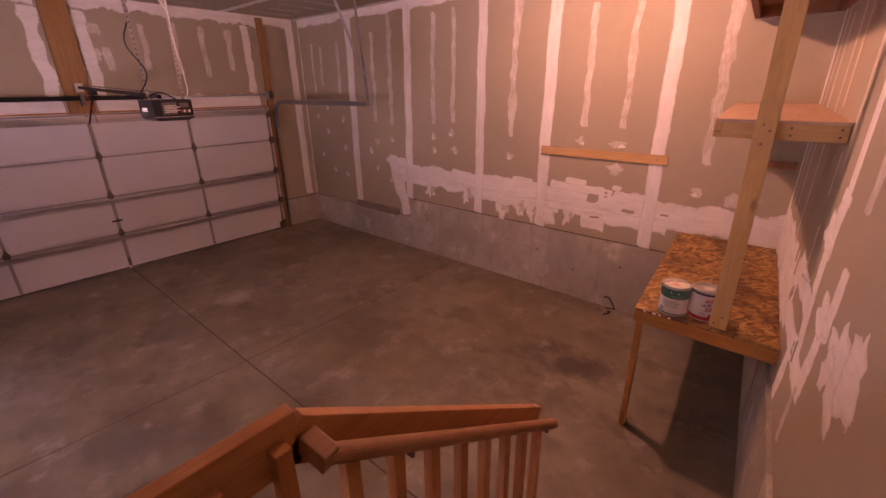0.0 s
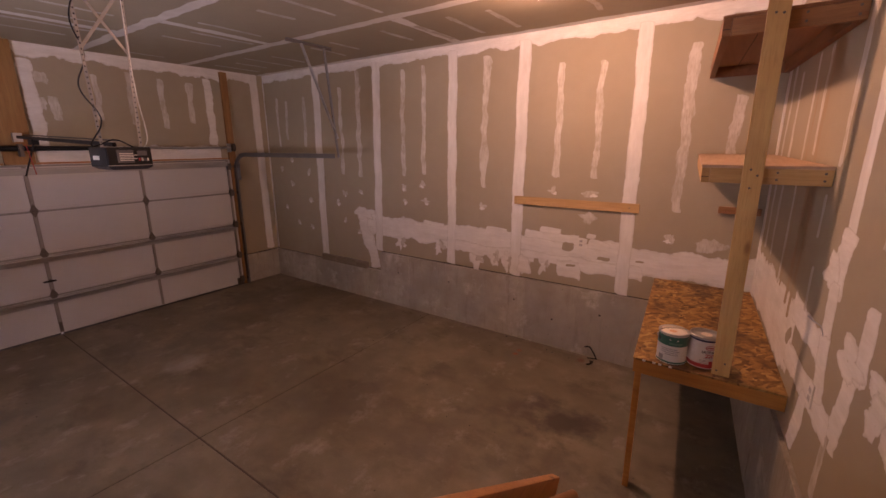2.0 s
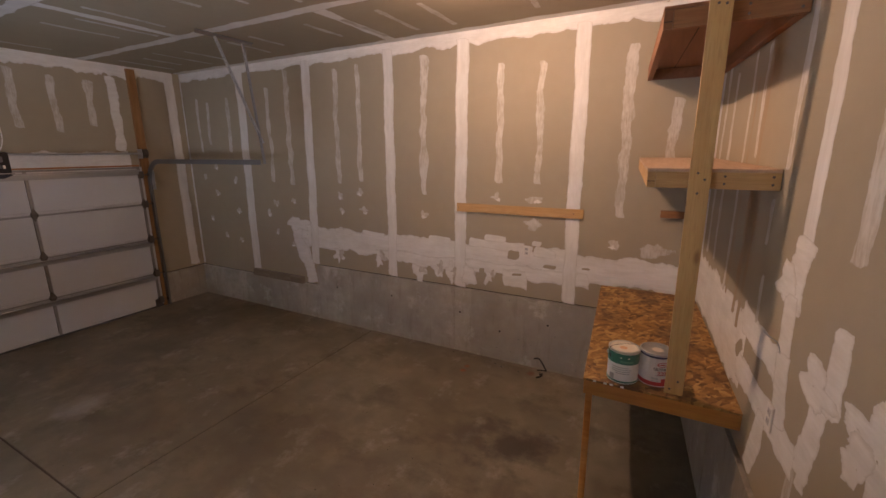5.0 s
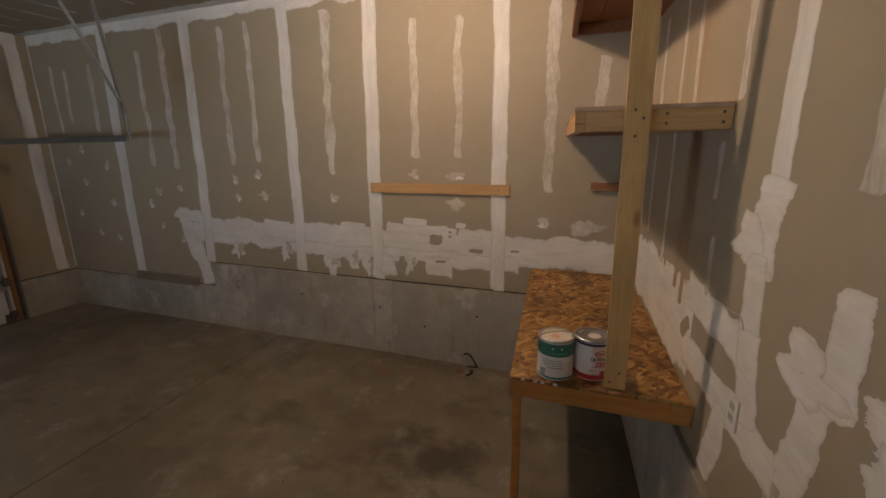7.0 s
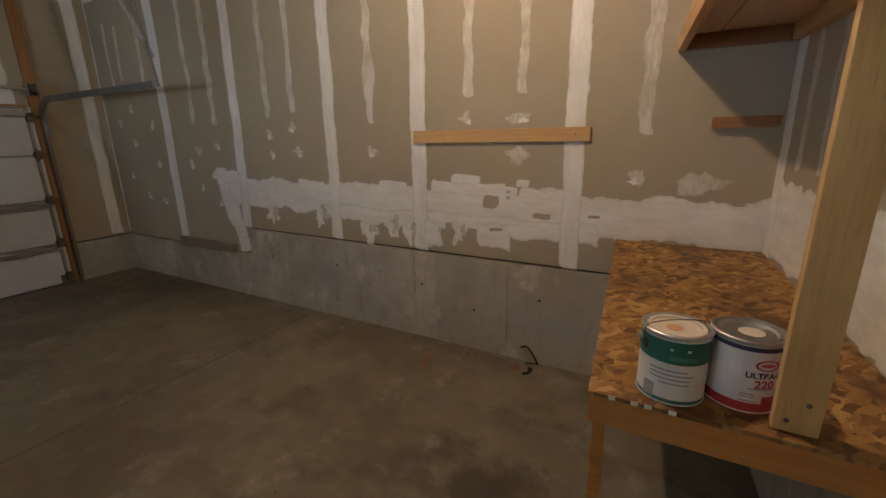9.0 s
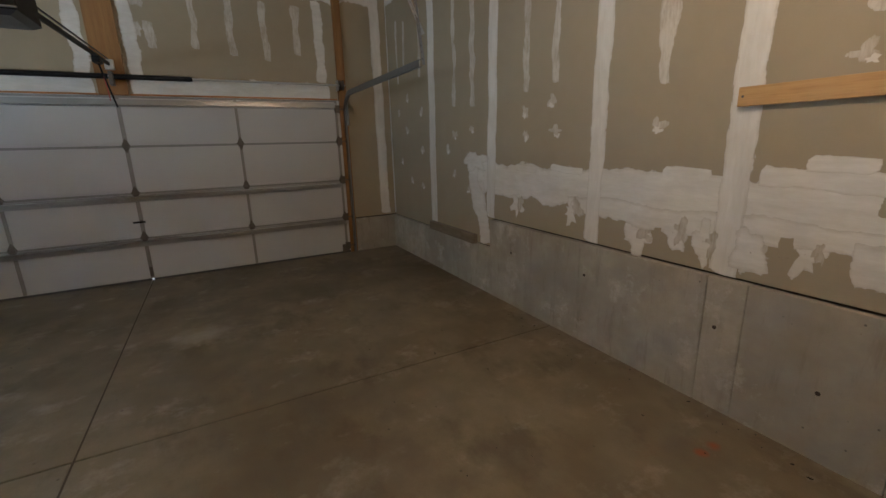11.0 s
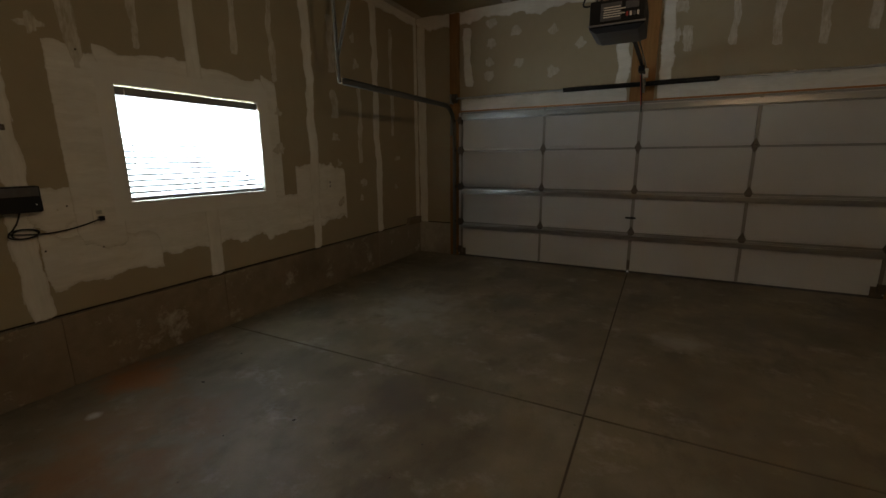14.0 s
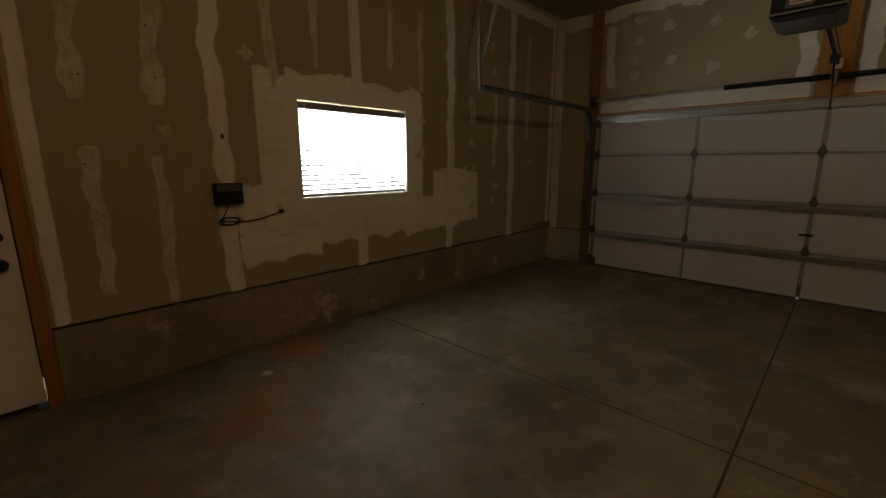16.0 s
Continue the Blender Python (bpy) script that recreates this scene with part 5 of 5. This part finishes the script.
# ---- window ----
def window():
    root = tagged(new("window_1"), "sliding window covered with white horizontal blinds", "window", kind="structure")
    y = YS - 0.13
    for x0, x1, z0, z1 in ((WX0, WX1, WZ0, WZ0 + 0.04), (WX0, WX1, WZ1 - 0.04, WZ1), (WX0, WX0 + 0.04, WZ0 + 0.04, WZ1 - 0.04), (WX1 - 0.04, WX1, WZ0 + 0.04, WZ1 - 0.04), ((WX0 + WX1) / 2 - 0.02, (WX0 + WX1) / 2 + 0.02, WZ0 + 0.04, WZ1 - 0.04)):
        part("window_frame", B(x0, y - 0.03, z0, x1, y + 0.03, z1, 0.004), WHITE, root)
    for x0, x1 in ((WX0 + 0.04, (WX0 + WX1) / 2 - 0.02), ((WX0 + WX1) / 2 + 0.02, WX1 - 0.04)):
        g = part("pane", B(x0, y - 0.003, WZ0 + 0.04, x1, y + 0.003, WZ1 - 0.04), GLASS, root)
        g.visible_shadow = False
    for x in (WX0, WX1):
        part("reveal", B(x, YS - 0.10, WZ0, x + (0.004 if x == WX0 else -0.004), YS, WZ1), MUD_SOLID, root)
    for x0, x1, z0, z1 in ((WX0 - 0.11, WX0, WZ0 - 0.12, WZ1 + 0.12), (WX1, WX1 + 0.11, WZ0 - 0.12, WZ1 + 0.12), (WX0, WX1, WZ1, WZ1 + 0.12), (WX0, WX1, WZ0 - 0.12, WZ0)):
        part("skim_coat", B(x0, YS - 0.001, z0, x1, YS + 0.0014, z1), MUD_SOLID, root)
    part("window_sill", B(WX0, YS - 0.10, WZ0, WX1, YS + 0.002, WZ0 + 0.006, 0.002), MUD_SOLID, root)
    bl = thing("window_blind", ((WX0 + WX1) / 2, YS - 0.04, WZ1), "white slatted horizontal blind, lowered", "window blind")
    # both rails are white ones; the grey paints in their backlit shade
    part("headrail", B(WX0 + 0.008, YS - 0.065, WZ1 - 0.072, WX1 - 0.008, YS - 0.012, WZ1 - 0.016, 0.003), STRAP, bl, "headrail coloured grey for its shade against the bright window")
    part("bottom_rail", B(WX0 + 0.012, YS - 0.058, WZ0 + 0.010, WX1 - 0.012, YS - 0.022, WZ0 + 0.036, 0.004), STRAP, bl, "bottom rail coloured grey for its shade against the bright window")
    n = 17
    for k in range(n):
        z = WZ0 + 0.058 + (WZ1 - WZ0 - 0.15) * k / (n - 1)
        bm = bmesh.new()
        tilt = radians(47)
        pts = []
        for j in range(6):
            q = (j / 5 - 0.5) * 0.050
            pts.append((YS - 0.04 + q * math.cos(tilt), z + q * math.sin(tilt) + 0.003 * (1 - (j / 2.5 - 1) ** 2)))
        rows = [[bm.verts.new((x, yy, zz)) for yy, zz in pts] for x in (WX0 + 0.012, WX1 - 0.012)]
        for j in range(5):
            bm.faces.new((rows[0][j], rows[0][j + 1], rows[1][j + 1], rows[1][j]))
        slat = part("slat", bm, SLAT, bl)
        if k < 10:                              # added dark strip for shade between slats, shorter and thinner the higher it hangs
            yy, zz = pts[-1]
            part("slat_edge", B(WX0 + 0.012 + 0.075 * k, yy - 0.001, zz - 0.005 - 0.007 * (1 - k / 10), WX1 - 0.012, yy + 0.0025, zz + 0.001), DARKGREY, slat)
    for x in (WX0 + 0.2, WX1 - 0.2):
        part("ladder_cord", tube(bmesh.new(), (x, YS - 0.026, WZ0 + 0.03), (x, YS - 0.026, WZ1 - 0.03), 0.0012, n=5), WHITE, bl)
    part("tilt_wand", tube(bmesh.new(), (WX1 - 0.07, YS - 0.012, WZ0 + 0.25), (WX1 - 0.07, YS - 0.012, WZ1 - 0.03), 0.004, n=8), WHITE, bl)


def glass():
    m, n, l, b = shader("window_glass", 0.02)
    b.inputs["Transmission Weight"].default_value = 1.0
    b.inputs["IOR"].default_value = 1.45
    return m


def slat_material():
    m, n, l, b = shader("blind_slat", 0.5)
    b.inputs["Base Color"].default_value = (0.82, 0.83, 0.84, 1)
    t = n.new("ShaderNodeBsdfTranslucent")
    t.inputs[0].default_value = (0.85, 0.88, 0.92, 1)
    mx = n.new("ShaderNodeMixShader")
    mx.inputs[0].default_value = 0.30
    l.new(b.outputs[0], mx.inputs[1])
    l.new(t.outputs[0], mx.inputs[2])
    l.new(mx.outputs[0], n["Material Output"].inputs[0])
    return m


GLASS, SLAT = glass(), slat_material()
MUD_SOLID = simple("skimmed_reveal", (0.70, 0.68, 0.625), (0.80, 0.78, 0.73), 12, 0.85)
window()


# ---- side door ----
def side_door():
    root = tagged(new("door_1"), "white panelled side door in a brown wooden jamb, closed", "door", kind="structure")
    for x0, x1, z1 in ((MX0 - 0.105, MX0 - 0.03, MZ1 + 0.05), (MX1 - 0.02, MX1 + 0.05, MZ1 + 0.05)):
        part("jamb", B(x0, YS - 0.10, 0.0, x1, YS + 0.012, z1, 0.003), CEDAR, root)
    part("head_jamb", B(MX0 - 0.03, YS - 0.10, MZ1 - 0.02, MX1 - 0.02, YS + 0.012, MZ1 + 0.05, 0.003), CEDAR, root)
    y0, y1 = YS - 0.085, YS - 0.04
    leaf = part("door_leaf", B(MX0 - 0.024, y0, 0.030, MX1 - 0.023, y1, MZ1 - 0.024, 0.002), WHITE, root)
    w = (MX1 - MX0 - 0.05)
    for cx in (MX0 + 0.025 + w * 0.29, MX0 + 0.025 + w * 0.71):
        for z0, z1 in ((0.22, 0.82), (0.98, 1.55), (1.67, 1.90)):
            part("raised_panel", B(cx - w * 0.155, y1 - 0.001, z0, cx + w * 0.155, y1 + 0.007, z1, 0.006), WHITE, leaf)
    for z, r in ((0.91, 0.028), (1.07, 0.026)):
        bm = lathe(bmesh.new(), ((0.031, 0.0), (0.031, 0.008), (0.014, 0.012), (0.014, 0.03), (r, 0.036), (r, 0.056), (0.018, 0.062)) if z < 1 else ((0.031, 0), (0.031, 0.012), (0.026, 0.018)), (0, 0, 0), 24)
        bmesh.ops.transform(bm, matrix=pose(MX0 + 0.045, y1, z, -90, 0, 0), verts=bm.verts[:])
        part("door_knob" if z < 1 else "deadbolt", bm, BLACK, leaf)
    for x0, x1 in ((MX0 - 0.030, MX0 - 0.014), (MX1 - 0.034, MX1 - 0.02)):
        part("door_stop", B(x0, YS - 0.099, 0.17 if x0 < -0.5 else 0.012, x1, y0 - 0.001, MZ1 - 0.02), CEDAR, root)
    part("door_sweep", B(MX0 + 0.015, y0 + 0.004, 0.012, MX1 - 0.025, y0 + 0.02, 0.032), BLACK, leaf)
    part("threshold", B(MX0 - 0.03, YS - 0.12, 0, MX1 - 0.02, YS + 0.01, 0.012, 0.003), RUSTY, root)


side_door()
off_square(tagged(part("door_2", B(XE + 0.03, HX0 + 0.004, LAND + 0.005, XE + 0.07, HX1 - 0.004, LAND + 2.045, 0.003), WHITE), "white house door at the top of the steps", "door", kind="structure"))


# ---- small fixtures ----
RECEPTACLE = simple("grey_receptacle", (0.42, 0.41, 0.38), (0.52, 0.50, 0.47), 40, 0.45)


def outlet(side, u, v, name="wall_outlet", label="white duplex power outlet on the plasterboard"):
    put = FRAMES[side][1]
    root = thing(name, put(u, v, 0), label, "outlet" if "outlet" in name else "switch")

    def slab(u0, u1, v0, v1, d0, d1, bevel=0.0):
        p, q = put(u0, v0, d0), put(u1, v1, d1)
        return box(bmesh.new(), *[min(a, b) for a, b in zip(p, q)], *[max(a, b) for a, b in zip(p, q)], bevel=bevel)
    part("cover_plate", slab(u - 0.036, u + 0.036, v - 0.058, v + 0.058, 0.0005, 0.008, 0.003), PLATE, root)
    if "outlet" in name:
        for dv in (-0.021, 0.021):
            r = part("receptacle", slab(u - 0.017, u + 0.017, v + dv - 0.014, v + dv + 0.014, 0.008, 0.0105, 0.002), RECEPTACLE, root, "grey socket face")
            for du in (-0.006, 0.006):
                part("slot", slab(u + du - 0.0012, u + du + 0.0012, v + dv - 0.004, v + dv + 0.006, 0.0105, 0.0108), BLACK, r)
    else:
        part("toggle", slab(u - 0.005, u + 0.005, v - 0.008, v + 0.012, 0.008, 0.018, 0.002), WHITE, root)
    return root


outlet("N", -1.185, 1.30)
outlet("S", -2.365, 1.14)
outlet("S", -4.66, 1.22)
off_square(outlet("E", 2.232, 1.197))
outlet("S", -0.945, 1.148, "light_switch", "white light switch beside the side door")


def charger():
    root = thing("door_charger_box", (-2.01, YS, 1.25), "black plastic power unit on the wall with a coiled cord", "power unit")
    part("case", B(-2.11, YS + 0.004, 1.175, -1.915, YS + 0.075, 1.33, 0.010), BLACK, root)
    part("case_lid", B(-2.10, YS + 0.075, 1.27, -1.925, YS + 0.082, 1.322, 0.003), DARKGREY, root)
    part("indicator", tube(bmesh.new(), (-2.08, YS + 0.075, 1.22), (-2.08, YS + 0.078, 1.22), 0.004, n=10), WHITE, root)
    pts = []
    for k in range(40):
        a = k / 39 * 4 * math.pi
        pts.append(Vector((-2.01 + 0.065 * math.cos(a) * (1 + 0.2 * math.sin(a * 0.7)), YS + 0.012 + 0.0004 * k, 1.045 + 0.028 * math.sin(a))))
    for k in range(21):
        t = k / 20
        pts.append(Vector((-1.95 - 0.465 * t, YS + 0.012, 1.05 - 0.025 * math.sin(t * math.pi) + 0.035 * t ** 2)))
    pts = [Vector((-2.01, YS + 0.03, 1.18)), Vector((-2.00, YS + 0.02, 1.12))] + pts
    wire("power_cord", pts, 0.0045, BLACK, root)
    part("plug", B(-2.435, YS + 0.010, 1.075, -2.405, YS + 0.035, 1.105, 0.004), BLACK, root)


charger()


_clip = thing("wall_clip", (-2.025, YS, 1.67), "small bent metal clip screwed to the taped joint", "clip")
part("clip_plate", B(-2.035, YS + 0.002, 1.65, -2.015, YS + 0.006, 1.685, 0.001), RUSTY, _clip)
part("clip_screw", tube(bmesh.new(), (-2.02, YS + 0.006, 1.675), (-2.008, YS + 0.02, 1.66), 0.004, n=8), RUSTY, _clip)


# ---- ceiling bulb ----
def bulb():
    root = thing("ceiling_bulb", BULB, "bare glowing light bulb in a white porcelain holder", "light bulb")
    part("holder", lathe(bmesh.new(), ((0.055, 0.0), (0.055, 0.010), (0.03, 0.040), (0.024, 0.068)), (0, 0, 0)), WHITE, root)
    ob = root.children[0]
    ob.matrix_basis = Matrix.Translation((BULB[0], BULB[1], ZC)) @ Matrix.Rotation(math.pi, 4, "X")
    m, n, l, b = shader("glowing_glass", 0.3)
    b.inputs["Emission Color"].default_value = (1.0, 0.70, 0.43, 1)
    b.inputs["Emission Strength"].default_value = BULB_POWER
    bm = bmesh.new()
    bmesh.ops.create_uvsphere(bm, u_segments=20, v_segments=12, radius=0.048, matrix=Matrix.Translation(BULB))
    part("glass_bulb", bm, m, root, "glowing warm bulb", True)


BULB_POWER = 1330
bulb()


# ---- odds and ends ----
def block(x0, x1, y0, y1, z, turn, label):
    bm = B(-(x1 - x0) / 2, -0.03, 0, (x1 - x0) / 2, 0.03, 0.10, 0.004)
    ob = part("wood_offcut", bm, OLDWOOD)
    ob.matrix_world = pose((x0 + x1) / 2, (y0 + y1) / 2, z, -4, 0, turn)
    return tagged(ob, label, "wood offcut")


OLDWOOD = wood_material("weathered_board", (0.19, 0.145, 0.10), (0.29, 0.23, 0.165), 0, 0.85, (0.09, 0.065, 0.045))
for x0, x1 in ((-5.45, -5.12), (-5.11, -4.68), (-4.67, -4.43)):
    block(x0, x1, YN - 0.05, YN - 0.01, LOW, random.uniform(-1, 1), "weathered grey-brown wood offcut lying on the foundation ledge")
block(-6.70, -6.35, YS + 0.01, YS + 0.05, LOW, 0, "weathered grey board lying on the foundation ledge")


def hook():
    root = thing("wire_hook", (XE, 2.34, 1.51), "bent steel wire hook on the house wall", "hook")
    pts = [Vector((XE + 0.004, 2.26, 1.455)), Vector((XE - 0.008, 2.26, 1.52)), Vector((XE - 0.025, 2.27, 1.525))]
    for k in range(12):
        a = math.pi * 1.5 * k / 11
        pts.append(Vector((XE - 0.035 - 0.014 * math.sin(a), 2.325 + 0.020 * math.cos(a), 1.525 + 0.012 * math.sin(a))))
    wire("hook_wire", pts, 0.0018, GALV, root)


hook()
off_square(scene.objects["wire_hook"])


def root_scrap():
    root = thing("dead_twig", (-0.96, 4.22, 0.0), "dry dark twig and curled leaf lying on the slab", "twig")
    wire("stem", [Vector(q) for q in ((-0.935, 4.30, 0.010), (-0.952, 4.312, 0.035), (-0.985, 4.318, 0.085), (-1.022, 4.320, 0.130), (-1.05, 4.320, 0.128), (-1.076, 4.318, 0.114))], 0.008, BLACKWOOD, root)
    wire("stem", [Vector(q) for q in ((-0.93, 4.31, 0.010), (-0.97, 4.30, 0.012), (-1.03, 4.285, 0.008))], 0.006, BLACKWOOD, root)
    wire("stem", [Vector(q) for q in ((-0.98, 4.20, 0.006), (-0.955, 4.215, 0.022), (-0.95, 4.18, 0.020), (-0.965, 4.15, 0.012), (-1.0, 4.135, 0.006))], 0.009, BLACKWOOD, root)
    bm = bmesh.new()
    rows = []
    for k in range(6):
        t = k / 5
        w = 0.022 * math.sin(math.pi * (0.12 + 0.8 * t))
        rows.append([bm.verts.new((-0.955 - 0.030 * t + q * 0.5 * w, 4.17 + 0.05 * t - q * w, 0.006 + 0.010 * abs(q) + 0.012 * math.sin(math.pi * t))) for q in (-1, -0.5, 0, 0.5, 1)])
    for r, q in zip(rows, rows[1:]):
        for j in range(4):
            bm.faces.new((r[j], r[j + 1], q[j + 1], q[j]))
    leaf = part("leaf", bm, BLACKWOOD, root, "curled dry leaf")
    leaf.modifiers.new("thick", "SOLIDIFY").thickness = 0.0012


BLACKWOOD = simple("dry_bark", (0.012, 0.010, 0.008), (0.03, 0.024, 0.018), 30, 0.9)
root_scrap()


def floor_debris():
    """Crumbs of concrete, bark and dried mud swept towards the walls."""
    random.seed(21)
    bm = bmesh.new()
    for k in range(90):
        near_wall = random.random() < 0.45
        x = random.uniform(-4.2, -0.6)
        y = YN - 0.05 - abs(random.gauss(0, 0.12)) if near_wall else random.uniform(2.0, 4.2)
        if k % 5 == 0:
            x, y = random.uniform(-5.5, -1.5), random.uniform(-1.7, 0.6)
        r = random.choice((0.002, 0.003, 0.003, 0.004, 0.006))
        m = Matrix.LocRotScale((x, y, r * 0.45), Euler((0, 0, random.uniform(0, 6.3))), (r * random.uniform(1, 2.6), r, r * 0.5))
        bmesh.ops.create_icosphere(bm, subdivisions=1, radius=1.0, matrix=m)
    tagged(part("floor_debris", bm, BLACKWOOD), "dark crumbs and grit scattered on the slab", "debris", kind="stuff")


floor_debris()
